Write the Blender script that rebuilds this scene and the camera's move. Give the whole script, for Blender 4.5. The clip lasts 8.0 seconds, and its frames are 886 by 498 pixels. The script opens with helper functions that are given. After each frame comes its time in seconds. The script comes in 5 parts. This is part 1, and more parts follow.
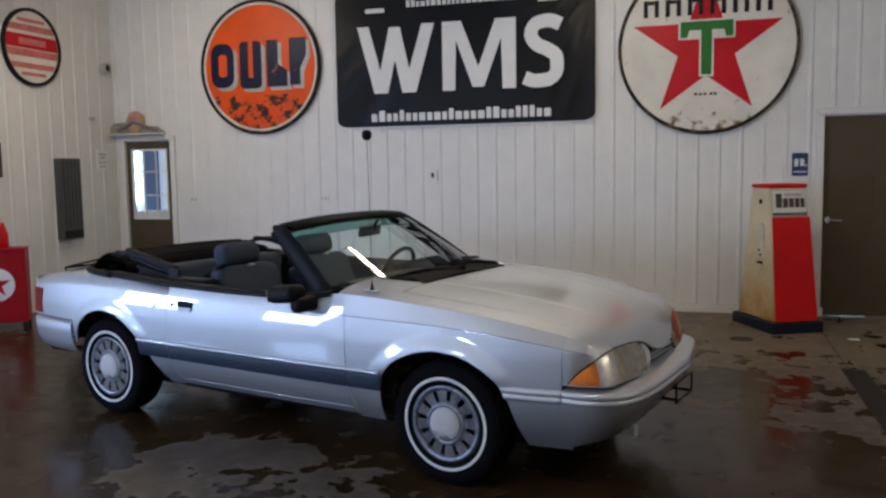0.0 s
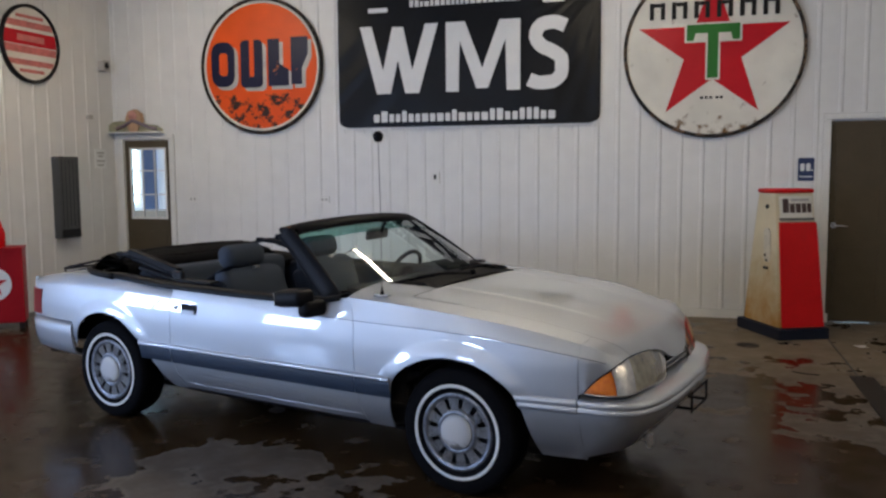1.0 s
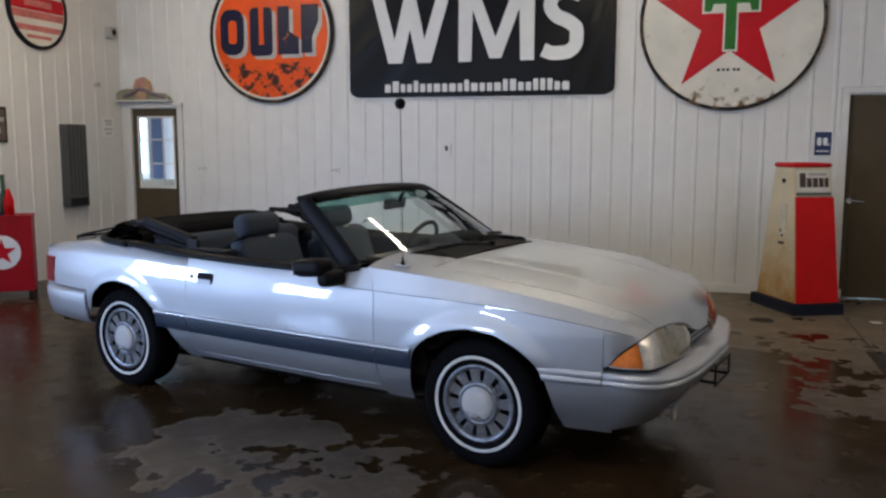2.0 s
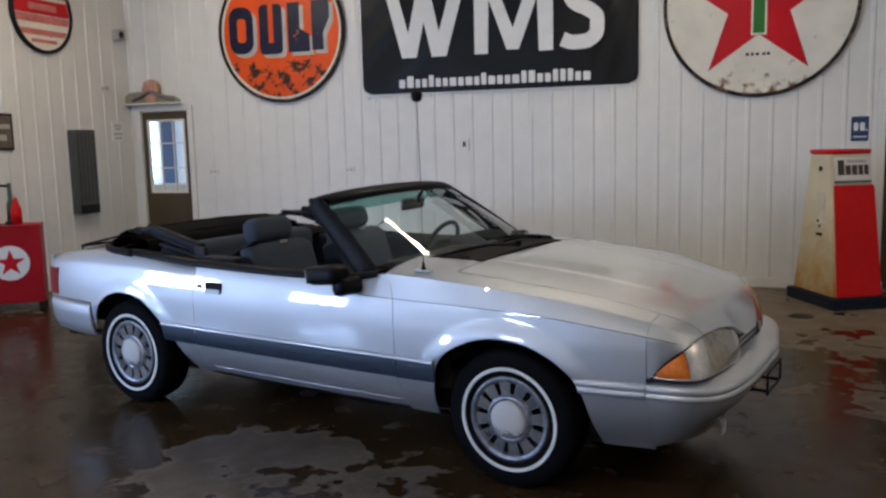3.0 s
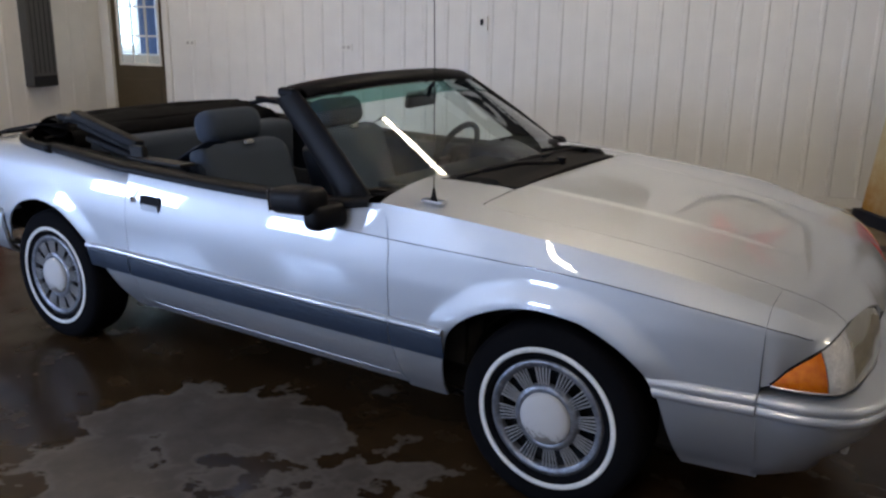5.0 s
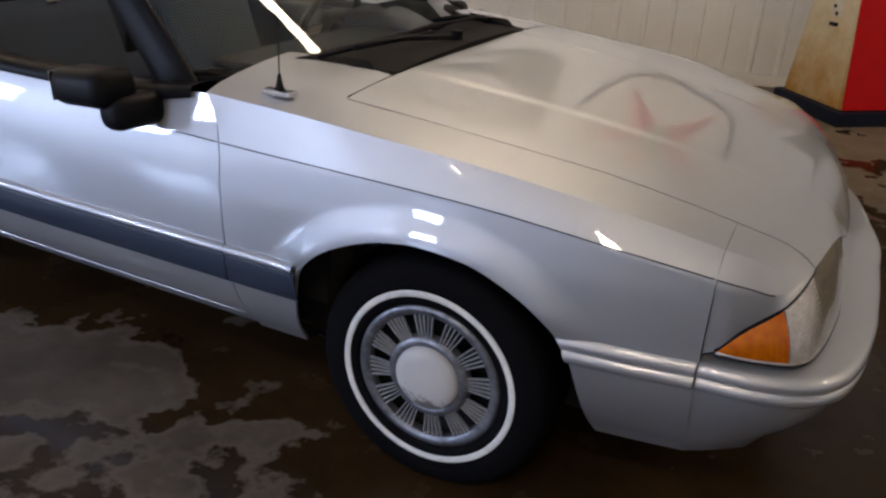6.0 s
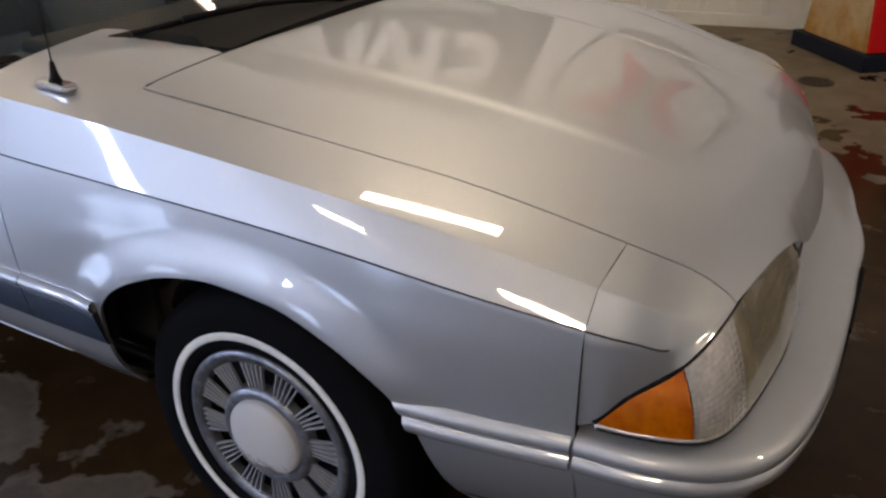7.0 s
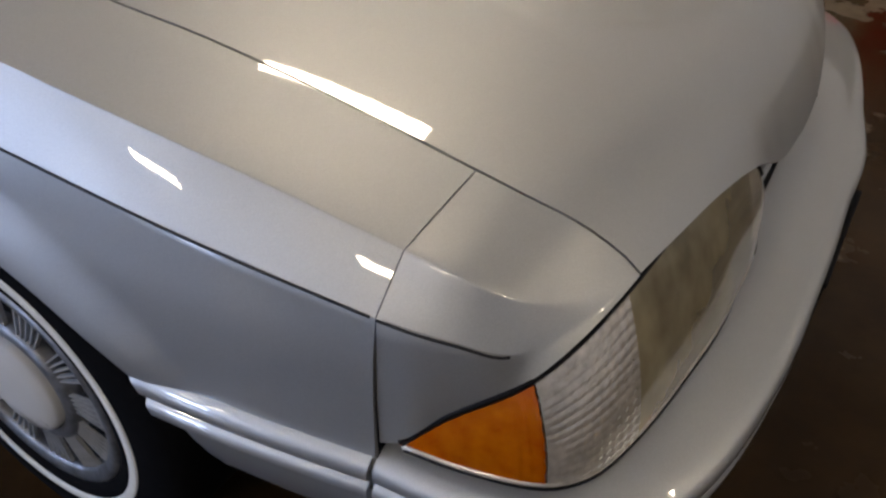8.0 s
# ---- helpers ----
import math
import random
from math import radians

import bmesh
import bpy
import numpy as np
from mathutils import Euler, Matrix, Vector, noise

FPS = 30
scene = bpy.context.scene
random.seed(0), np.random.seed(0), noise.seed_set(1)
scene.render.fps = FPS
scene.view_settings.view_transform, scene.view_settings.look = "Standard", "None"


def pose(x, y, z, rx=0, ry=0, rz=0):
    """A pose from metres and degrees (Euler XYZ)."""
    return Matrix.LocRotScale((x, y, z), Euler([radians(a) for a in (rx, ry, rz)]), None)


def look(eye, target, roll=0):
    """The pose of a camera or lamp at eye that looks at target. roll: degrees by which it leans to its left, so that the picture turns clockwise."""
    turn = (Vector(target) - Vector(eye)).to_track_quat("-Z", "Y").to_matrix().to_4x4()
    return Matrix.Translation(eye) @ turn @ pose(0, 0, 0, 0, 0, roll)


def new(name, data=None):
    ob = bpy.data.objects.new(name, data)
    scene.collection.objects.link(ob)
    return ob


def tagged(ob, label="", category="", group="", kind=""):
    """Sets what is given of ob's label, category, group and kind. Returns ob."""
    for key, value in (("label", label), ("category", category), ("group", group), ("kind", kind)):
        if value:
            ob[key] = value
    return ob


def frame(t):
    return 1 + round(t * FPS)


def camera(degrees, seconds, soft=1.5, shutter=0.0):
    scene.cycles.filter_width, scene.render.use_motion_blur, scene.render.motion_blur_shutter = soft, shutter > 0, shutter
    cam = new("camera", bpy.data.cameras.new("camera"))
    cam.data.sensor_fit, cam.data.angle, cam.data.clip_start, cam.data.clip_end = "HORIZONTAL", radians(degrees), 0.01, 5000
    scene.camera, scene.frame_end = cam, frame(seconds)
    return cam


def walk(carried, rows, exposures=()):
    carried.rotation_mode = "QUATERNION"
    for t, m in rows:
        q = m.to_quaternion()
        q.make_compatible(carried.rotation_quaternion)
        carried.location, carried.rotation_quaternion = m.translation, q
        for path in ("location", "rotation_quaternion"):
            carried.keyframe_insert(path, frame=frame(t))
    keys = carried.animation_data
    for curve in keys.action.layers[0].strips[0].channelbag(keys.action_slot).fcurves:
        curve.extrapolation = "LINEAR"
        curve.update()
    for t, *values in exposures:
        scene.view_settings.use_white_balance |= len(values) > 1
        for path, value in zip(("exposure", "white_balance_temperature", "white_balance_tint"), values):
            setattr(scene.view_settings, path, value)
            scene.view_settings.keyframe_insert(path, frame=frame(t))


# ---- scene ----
cam = camera(56.0, 8.0, soft=2.5)
PATH = [
    (0, (1.163, -3.816, 1.545), (0.582, -1.911, 1.355), -0.9),
    (0.5, (1.104, -3.785, 1.55), (0.523, -1.882, 1.35), -0.7),
    (1, (1.052, -3.759, 1.555), (0.485, -1.85, 1.367), -0.4),
    (2.5, (0.884, -3.68, 1.521), (0.311, -1.784, 1.249), 0.2),
    (3, (0.827, -3.443, 1.52), (0.217, -1.555, 1.263), -1.4),
    (3.5, (0.75, -3.206, 1.529), (0.069, -1.345, 1.259), -1.1),
    (4, (0.604, -2.945, 1.515), (0.069, -1.042, 1.209), 2.2),
    (4.2, (0.531, -2.842, 1.512), (0.03, -0.941, 1.141), 1.5),
    (5.5, (0.393, -2.034, 1.472), (-0.242, -0.246, 0.838), 0.5),
    (6, (0.348, -1.701, 1.434), (0.002, 0.086, 0.606), 3.5),
    (6.2, (0.37, -1.578, 1.419), (0.076, 0.201, 0.554), 2.5),
    (6.5, (0.489, -1.396, 1.359), (0.097, 0.338, 0.443), -1.5),
    (6.7, (0.572, -1.28, 1.372), (0.154, 0.426, 0.417), -0.2),
    (7, (0.647, -1.156, 1.378), (0.207, 0.56, 0.451), 0),
    (7.5, (0.697, -0.87, 1.31), (0.429, 0.791, 0.229), 6),
    (8, (0.778, -0.651, 1.23), (0.389, 0.869, -0.011), 3.3),
]
EXPOSURES = [(0.0, 0.36, 6850, 15), (2.5, 0.46, 6850, 14), (4.0, 0.47, 6850, 14), (5.5, 0.53, 7300, 18), (6.0, 0.58, 7750, 20), (6.5, 0.64, 7850, 20), (7.5, 0.54, 7750, 18), (8.0, 0.48, 7550, 17)]
walk(cam, [(t, look(eye, target, roll)) for t, eye, target, roll in PATH], EXPOSURES)

# ---- world and light ----
world = bpy.data.worlds.new("world")
scene.world = world
world.use_nodes = True
wn = world.node_tree
sky = wn.nodes.new("ShaderNodeTexSky")
sky.sky_type, sky.sun_disc = "NISHITA", False
sky.sun_elevation, sky.sun_rotation = radians(35), radians(200)
wn.links.new(sky.outputs[0], wn.nodes["Background"].inputs[0])
wn.nodes["Background"].inputs[1].default_value = 0.1


def area_lamp(name, m, sx, sy, watts, colour):
    data = bpy.data.lights.new(name, "AREA")
    data.shape, data.size, data.size_y, data.energy, data.color = "RECTANGLE", sx, sy, watts, colour
    ob = new(name, data)
    ob.matrix_world = m
    return ob


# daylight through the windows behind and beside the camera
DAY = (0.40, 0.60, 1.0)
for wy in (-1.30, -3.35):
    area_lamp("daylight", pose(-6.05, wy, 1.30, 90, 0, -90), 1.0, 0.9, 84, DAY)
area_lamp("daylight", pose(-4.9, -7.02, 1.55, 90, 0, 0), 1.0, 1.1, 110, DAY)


# ---- materials ----
def node_mat(name):
    m = bpy.data.materials.new(name)
    m.use_nodes = True
    return m, m.node_tree, m.node_tree.nodes["Principled BSDF"]


def surface(name, colour, rough=0.5, metal=0.0, vary=0.08, scale=6.0, fine=60.0, bump=0.0, coat=0.0, rough_vary=0.06, second=None, spec=0.5):
    """Paint or plain stuff with mottling at two scales and a little relief."""
    m, nt, p = node_mat(name)
    tc = nt.nodes.new("ShaderNodeTexCoord")
    n1, n2 = nt.nodes.new("ShaderNodeTexNoise"), nt.nodes.new("ShaderNodeTexNoise")
    n1.inputs["Scale"].default_value, n2.inputs["Scale"].default_value = scale, fine
    n1.inputs["Detail"].default_value = 4
    for n in (n1, n2):
        nt.links.new(tc.outputs["Object"], n.inputs["Vector"])
    add = nt.nodes.new("ShaderNodeMath")
    add.operation = "ADD"
    half = nt.nodes.new("ShaderNodeMath")
    half.operation = "MULTIPLY"
    half.inputs[1].default_value = 0.5
    nt.links.new(n1.outputs["Fac"], add.inputs[0])
    nt.links.new(n2.outputs["Fac"], add.inputs[1])
    nt.links.new(add.outputs[0], half.inputs[0])
    ramp = nt.nodes.new("ShaderNodeValToRGB")
    lo = [c * (1 - vary * 2) for c in colour]
    hi = [min(1, c * (1 + vary * 2)) for c in colour] if second is None else second
    ramp.color_ramp.elements[0].position, ramp.color_ramp.elements[1].position = 0.3, 0.7
    ramp.color_ramp.elements[0].color, ramp.color_ramp.elements[1].color = (*lo, 1), (*hi, 1)
    nt.links.new(half.outputs[0], ramp.inputs[0])
    nt.links.new(ramp.outputs[0], p.inputs["Base Color"])
    rr = nt.nodes.new("ShaderNodeMapRange")
    rr.inputs[3].default_value, rr.inputs[4].default_value = max(0.02, rough - rough_vary), min(1, rough + rough_vary)
    nt.links.new(n1.outputs["Fac"], rr.inputs[0])
    nt.links.new(rr.outputs[0], p.inputs["Roughness"])
    p.inputs["Metallic"].default_value = metal
    p.inputs["Coat Weight"].default_value = coat
    p.inputs["Coat Roughness"].default_value = 0.04
    p.inputs["Specular IOR Level"].default_value = spec
    if bump:
        b = nt.nodes.new("ShaderNodeBump")
        b.inputs["Strength"].default_value, b.inputs["Distance"].default_value = bump, 0.002
        nt.links.new(n2.outputs["Fac"], b.inputs["Height"])
        nt.links.new(b.outputs[0], p.inputs["Normal"])
    return m


def glow(name, colour, strength):
    m, nt, p = node_mat(name)
    p.inputs["Base Color"].default_value = (0.9, 0.9, 0.9, 1)
    p.inputs["Emission Color"].default_value = (*colour, 1)
    p.inputs["Emission Strength"].default_value = strength
    return m


def thin_glass(name, tint=(0.85, 0.95, 0.92)):
    """Flat glazing: clear, with a mirror-like gloss that grows at a slant."""
    m, nt, p = node_mat(name)
    nt.nodes.remove(p)
    tr, gl, mix, lw, pw, ad = (nt.nodes.new(k) for k in ("ShaderNodeBsdfTransparent", "ShaderNodeBsdfGlossy", "ShaderNodeMixShader", "ShaderNodeLayerWeight", "ShaderNodeMath", "ShaderNodeMath"))
    tr.inputs[0].default_value = (*tint, 1)
    gl.inputs["Roughness"].default_value = 0.01
    lw.inputs[0].default_value = 0.5
    pw.operation, pw.inputs[1].default_value = "POWER", 4.0
    ad.operation, ad.use_clamp, ad.inputs[1].default_value = "ADD", True, 0.05
    nt.links.new(lw.outputs["Facing"], pw.inputs[0])
    nt.links.new(pw.outputs[0], ad.inputs[0])
    nt.links.new(ad.outputs[0], mix.inputs[0])
    nt.links.new(tr.outputs[0], mix.inputs[1])
    nt.links.new(gl.outputs[0], mix.inputs[2])
    nt.links.new(mix.outputs[0], nt.nodes["Material Output"].inputs[0])
    return m


def car_paint(name):
    """Silver-blue metallic under a clear coat, with flake and a film of dust."""
    m, nt, p = node_mat(name)
    tc = nt.nodes.new("ShaderNodeTexCoord")
    flake, dust = nt.nodes.new("ShaderNodeTexNoise"), nt.nodes.new("ShaderNodeTexNoise")
    flake.inputs["Scale"].default_value, dust.inputs["Scale"].default_value = 900, 5
    dust.inputs["Detail"].default_value = 5
    for n in (flake, dust):
        nt.links.new(tc.outputs["Object"], n.inputs["Vector"])
    ramp = nt.nodes.new("ShaderNodeValToRGB")
    ramp.color_ramp.elements[0].position, ramp.color_ramp.elements[1].position = 0.35, 0.65
    ramp.color_ramp.elements[0].color, ramp.color_ramp.elements[1].color = (0.445, 0.466, 0.494, 1), (0.503, 0.526, 0.554, 1)
    nt.links.new(flake.outputs["Fac"], ramp.inputs[0])
    nt.links.new(ramp.outputs[0], p.inputs["Base Color"])
    rr = nt.nodes.new("ShaderNodeMapRange")
    rr.inputs[3].default_value, rr.inputs[4].default_value = 0.50, 0.57
    nt.links.new(dust.outputs["Fac"], rr.inputs[0])
    nt.links.new(rr.outputs[0], p.inputs["Roughness"])
    p.inputs["Metallic"].default_value = 0.82
    p.inputs["Coat Weight"].default_value, p.inputs["Coat IOR"].default_value = 1.0, 1.85
    cr = nt.nodes.new("ShaderNodeMapRange")
    cr.inputs[3].default_value, cr.inputs[4].default_value = 0.012, 0.045
    nt.links.new(dust.outputs["Fac"], cr.inputs[0])
    nt.links.new(cr.outputs[0], p.inputs["Coat Roughness"])
    return m


def wet_concrete(name):
    """Brown-grey slab: glossy wet film with dry, paler, rougher islands."""
    m, nt, p = node_mat(name)
    tc = nt.nodes.new("ShaderNodeTexCoord")
    pool, fine, stain = (nt.nodes.new("ShaderNodeTexNoise") for _ in range(3))
    pool.inputs["Scale"].default_value, pool.inputs["Detail"].default_value, pool.inputs["Roughness"].default_value = 1.6, 5, 0.55
    pool.inputs["Distortion"].default_value = 0.6
    fine.inputs["Scale"].default_value, fine.inputs["Detail"].default_value = 45, 5
    stain.inputs["Scale"].default_value, stain.inputs["Detail"].default_value, stain.inputs["Roughness"].default_value = 2.6, 10, 0.66
    for n in (pool, fine, stain):
        nt.links.new(tc.outputs["Object"], n.inputs["Vector"])
    # dry ground: an island in front of the car and the stretch along the back wall
    def spot(cx, cy, rx, ry):
        mp, ln, rng = nt.nodes.new("ShaderNodeMapping"), nt.nodes.new("ShaderNodeVectorMath"), nt.nodes.new("ShaderNodeMapRange")
        ln.operation = "LENGTH"
        mp.inputs["Location"].default_value = (-cx / rx, -cy / ry, 0)
        mp.inputs["Scale"].default_value = (1 / rx, 1 / ry, 0)
        nt.links.new(tc.outputs["Object"], mp.inputs["Vector"])
        nt.links.new(mp.outputs[0], ln.inputs[0])
        rng.inputs[1].default_value, rng.inputs[2].default_value = 0.55, 1.35
        rng.inputs[3].default_value, rng.inputs[4].default_value = 0.17, -0.17
        nt.links.new(ln.outputs["Value"], rng.inputs[0])
        return rng.outputs[0]
    big = nt.nodes.new("ShaderNodeMath")
    big.operation = "MAXIMUM"
    near = nt.nodes.new("ShaderNodeMath")
    near.operation = "MAXIMUM"
    nt.links.new(spot(-1.24, -0.12, 0.57, 0.54), near.inputs[0])
    nt.links.new(spot(-0.68, -0.62, 0.74, 0.68), near.inputs[1])
    nt.links.new(near.outputs[0], big.inputs[0])
    nt.links.new(spot(2.4, 5.2, 3.6, 2.75), big.inputs[1])
    thin, big2 = nt.nodes.new("ShaderNodeMath"), nt.nodes.new("ShaderNodeMath")
    thin.inputs[1].default_value = -0.10
    nt.links.new(spot(2.2, 2.2, 1.1, 1.3), thin.inputs[0])
    big2.operation = "MAXIMUM"
    nt.links.new(big.outputs[0], big2.inputs[0])
    nt.links.new(thin.outputs[0], big2.inputs[1])
    tot = nt.nodes.new("ShaderNodeMath")
    nt.links.new(big2.outputs[0], tot.inputs[0])
    nt.links.new(pool.outputs["Fac"], tot.inputs[1])
    crumb = nt.nodes.new("ShaderNodeTexNoise")
    crumb.inputs["Scale"].default_value, crumb.inputs["Detail"].default_value, crumb.inputs["Roughness"].default_value = 5.5, 4, 0.55
    nt.links.new(tc.outputs["Object"], crumb.inputs["Vector"])
    cs = nt.nodes.new("ShaderNodeMath")
    cs.operation, cs.inputs[1].default_value, cs.inputs[2].default_value = "MULTIPLY_ADD", 0.72, -0.36
    nt.links.new(crumb.outputs["Fac"], cs.inputs[0])
    tot2 = nt.nodes.new("ShaderNodeMath")
    nt.links.new(tot.outputs[0], tot2.inputs[0])
    nt.links.new(cs.outputs[0], tot2.inputs[1])
    mask = nt.nodes.new("ShaderNodeValToRGB")
    mask.color_ramp.elements[0].position, mask.color_ramp.elements[1].position = 0.525, 0.565
    nt.links.new(tot2.outputs[0], mask.inputs[0])
    wet, dry = nt.nodes.new("ShaderNodeValToRGB"), nt.nodes.new("ShaderNodeValToRGB")
    wet.color_ramp.elements[0].color, wet.color_ramp.elements[1].color = (0.018, 0.0098, 0.0043, 1), (0.044, 0.0255, 0.012, 1)
    dry.color_ramp.elements[0].color, dry.color_ramp.elements[1].color = (0.046, 0.036, 0.029, 1), (0.115, 0.093, 0.076, 1)
    for r in (wet, dry):
        r.color_ramp.elements[0].position, r.color_ramp.elements[1].position = 0.3, 0.7
        nt.links.new(stain.outputs["Fac"], r.inputs[0])
    mixc = nt.nodes.new("ShaderNodeMix")
    mixc.data_type = "RGBA"
    nt.links.new(mask.outputs[0], mixc.inputs["Factor"])
    nt.links.new(wet.outputs[0], mixc.inputs["A"])
    # the stretch along the back wall has dried out to a paler tan
    tan = nt.nodes.new("ShaderNodeValToRGB")
    tan.color_ramp.elements[0].position, tan.color_ramp.elements[1].position = 0.3, 0.7
    tan.color_ramp.elements[0].color, tan.color_ramp.elements[1].color = (0.125, 0.096, 0.064, 1), (0.19, 0.15, 0.105, 1)
    nt.links.new(stain.outputs["Fac"], tan.inputs[0])
    sep, far = nt.nodes.new("ShaderNodeSeparateXYZ"), nt.nodes.new("ShaderNodeMapRange")
    nt.links.new(tc.outputs["Object"], sep.inputs[0])
    nt.links.new(sep.outputs["Y"], far.inputs[0])
    far.inputs[1].default_value, far.inputs[2].default_value = 2.2, 3.4
    dry2 = nt.nodes.new("ShaderNodeMix")
    dry2.data_type = "RGBA"
    nt.links.new(far.outputs[0], dry2.inputs["Factor"])
    nt.links.new(dry.outputs[0], dry2.inputs["A"])
    nt.links.new(tan.outputs[0], dry2.inputs["B"])
    # pale tide marks where the water has drawn back
    tide, rimmed = nt.nodes.new("ShaderNodeValToRGB"), nt.nodes.new("ShaderNodeMix")
    els = tide.color_ramp.elements
    els[0].position, els[0].color = 0.535, (0, 0, 0, 1)
    els[1].position, els[1].color = 0.64, (0, 0, 0, 1)
    els.new(0.572).color = (0.26, 0.26, 0.26, 1)
    nt.links.new(tot2.outputs[0], tide.inputs[0])
    rimmed.data_type = "RGBA"
    rimmed.inputs["B"].default_value = (0.20, 0.17, 0.14, 1)
    nt.links.new(tide.outputs[0], rimmed.inputs["Factor"])
    nt.links.new(dry2.outputs["Result"], rimmed.inputs["A"])
    nt.links.new(rimmed.outputs["Result"], mixc.inputs["B"])
    nt.links.new(mixc.outputs["Result"], p.inputs["Base Color"])
    rr = nt.nodes.new("ShaderNodeMapRange")
    p.inputs["Specular IOR Level"].default_value = 0.13
    rr.inputs[3].default_value, rr.inputs[4].default_value = 0.0, 0.36
    nt.links.new(mask.outputs[0], rr.inputs[0])
    film = nt.nodes.new("ShaderNodeMapRange")
    film.inputs[1].default_value, film.inputs[2].default_value = 0.35, 0.68
    film.inputs[3].default_value, film.inputs[4].default_value = 0.14, 0.30
    nt.links.new(crumb.outputs["Fac"], film.inputs[0])
    rsum = nt.nodes.new("ShaderNodeMath")
    nt.links.new(rr.outputs[0], rsum.inputs[0])
    nt.links.new(film.outputs[0], rsum.inputs[1])
    nt.links.new(rsum.outputs[0], p.inputs["Roughness"])
    b = nt.nodes.new("ShaderNodeBump")
    b.inputs["Strength"].default_value, b.inputs["Distance"].default_value = 0.12, 0.002
    nt.links.new(fine.outputs["Fac"], b.inputs["Height"])
    nt.links.new(b.outputs[0], p.inputs["Normal"])
    return m


def rusty(name, colour, rust, amount, rough=0.35, scale=7.0, low=None, soft=0.03):
    """Enamel with chips and rust spots."""
    m, nt, p = node_mat(name)
    tc = nt.nodes.new("ShaderNodeTexCoord")
    chips, tone = nt.nodes.new("ShaderNodeTexNoise"), nt.nodes.new("ShaderNodeTexNoise")
    chips.inputs["Scale"].default_value, chips.inputs["Detail"].default_value, chips.inputs["Roughness"].default_value = scale, 8, 0.7
    tone.inputs["Scale"].default_value, tone.inputs["Detail"].default_value = 2.2, 4
    for n in (chips, tone):
        nt.links.new(tc.outputs["Object"], n.inputs["Vector"])
    mask = nt.nodes.new("ShaderNodeValToRGB")
    mask.color_ramp.elements[0].position, mask.color_ramp.elements[1].position = 0.74 - amount, 0.74 + soft - amount
    if low:
        # the lower part has rusted most
        sep, mr, ad = nt.nodes.new("ShaderNodeSeparateXYZ"), nt.nodes.new("ShaderNodeMapRange"), nt.nodes.new("ShaderNodeMath")
        nt.links.new(tc.outputs["Object"], sep.inputs[0])
        nt.links.new(sep.outputs[low[3]], mr.inputs[0])
        mr.inputs[1].default_value, mr.inputs[2].default_value, mr.inputs[4].default_value = *low[:2], low[2]
        nt.links.new(chips.outputs["Fac"], ad.inputs[0])
        nt.links.new(mr.outputs[0], ad.inputs[1])
        nt.links.new(ad.outputs[0], mask.inputs[0])
    else:
        nt.links.new(chips.outputs["Fac"], mask.inputs[0])
    base = nt.nodes.new("ShaderNodeValToRGB")
    base.color_ramp.elements[0].position, base.color_ramp.elements[1].position = 0.3, 0.7
    base.color_ramp.elements[0].color = (*[c * 0.86 for c in colour], 1)
    base.color_ramp.elements[1].color = (*[min(1, c * 1.08) for c in colour], 1)
    nt.links.new(tone.outputs["Fac"], base.inputs[0])
    mixc = nt.nodes.new("ShaderNodeMix")
    mixc.data_type = "RGBA"
    nt.links.new(mask.outputs[0], mixc.inputs["Factor"])
    nt.links.new(base.outputs[0], mixc.inputs["A"])
    mixc.inputs["B"].default_value = (*rust, 1)
    nt.links.new(mixc.outputs["Result"], p.inputs["Base Color"])
    p.inputs["Roughness"].default_value = rough
    p.inputs["Specular IOR Level"].default_value = 0.16
    return m


PAINT = car_paint("silver_blue_paint")
BLACK = surface("black_trim", (0.005, 0.005, 0.0065), 0.5, bump=0.1, spec=0.10)
RUBBER = surface("tyre_rubber", (0.005, 0.005, 0.006), 0.8, bump=0.3, spec=0.03)
WHITEWALL = surface("whitewall", (0.64, 0.64, 0.62), 0.55)
STRIPE = surface("blue_grey_moulding", (0.022, 0.034, 0.055), 0.5, spec=0.3)
CHROME = surface("chrome", (0.75, 0.75, 0.76), 0.10, 1.0)
COVER = surface("wheel_cover_silver", (0.18, 0.19, 0.215), 0.38, 0.7, vary=0.25, scale=14)
CAP = rusty("hub_cap_silver", (0.43, 0.43, 0.435), (0.16, 0.15, 0.14), 0.02, rough=0.4, scale=22, low=(0.0, -0.09, 0.42, "Z"), soft=0.10)
DARKMETAL = surface("dark_recess", (0.012, 0.012, 0.013), 0.6, spec=0.2)
FABRIC = surface("blue_grey_cloth", (0.030, 0.042, 0.062), 0.9, fine=300, bump=0.5)
FABRIC2 = surface("dark_blue_vinyl", (0.010, 0.015, 0.026), 0.55, bump=0.2, spec=0.15)
CANVAS = surface("black_canvas", (0.008, 0.0075, 0.008), 0.9, fine=250, bump=0.5, spec=0.08)
SEAM = surface("dark_seam", (0.02, 0.02, 0.024), 0.6)
WSGLASS = thin_glass("windscreen_glass", (0.80, 0.93, 0.88))
PANE = thin_glass("window_glass", (0.9, 0.95, 0.97))
# yellower mottling in the amber lens colour imitates its glints
AMBER = surface("amber_lens", (0.66, 0.095, 0.003), 0.12, 0.5, vary=0.06, scale=9, fine=60, coat=1.0, second=(0.88, 0.24, 0.006))
CLEAR = surface("ribbed_clear_lens", (0.60, 0.56, 0.51), 0.13, 0.6, vary=0.12, scale=30, fine=110, coat=1.0)
YELLOWED = surface("yellowed_lens", (0.235, 0.20, 0.13), 0.22, 0.2, vary=0.22, scale=9, fine=24, coat=1.0)
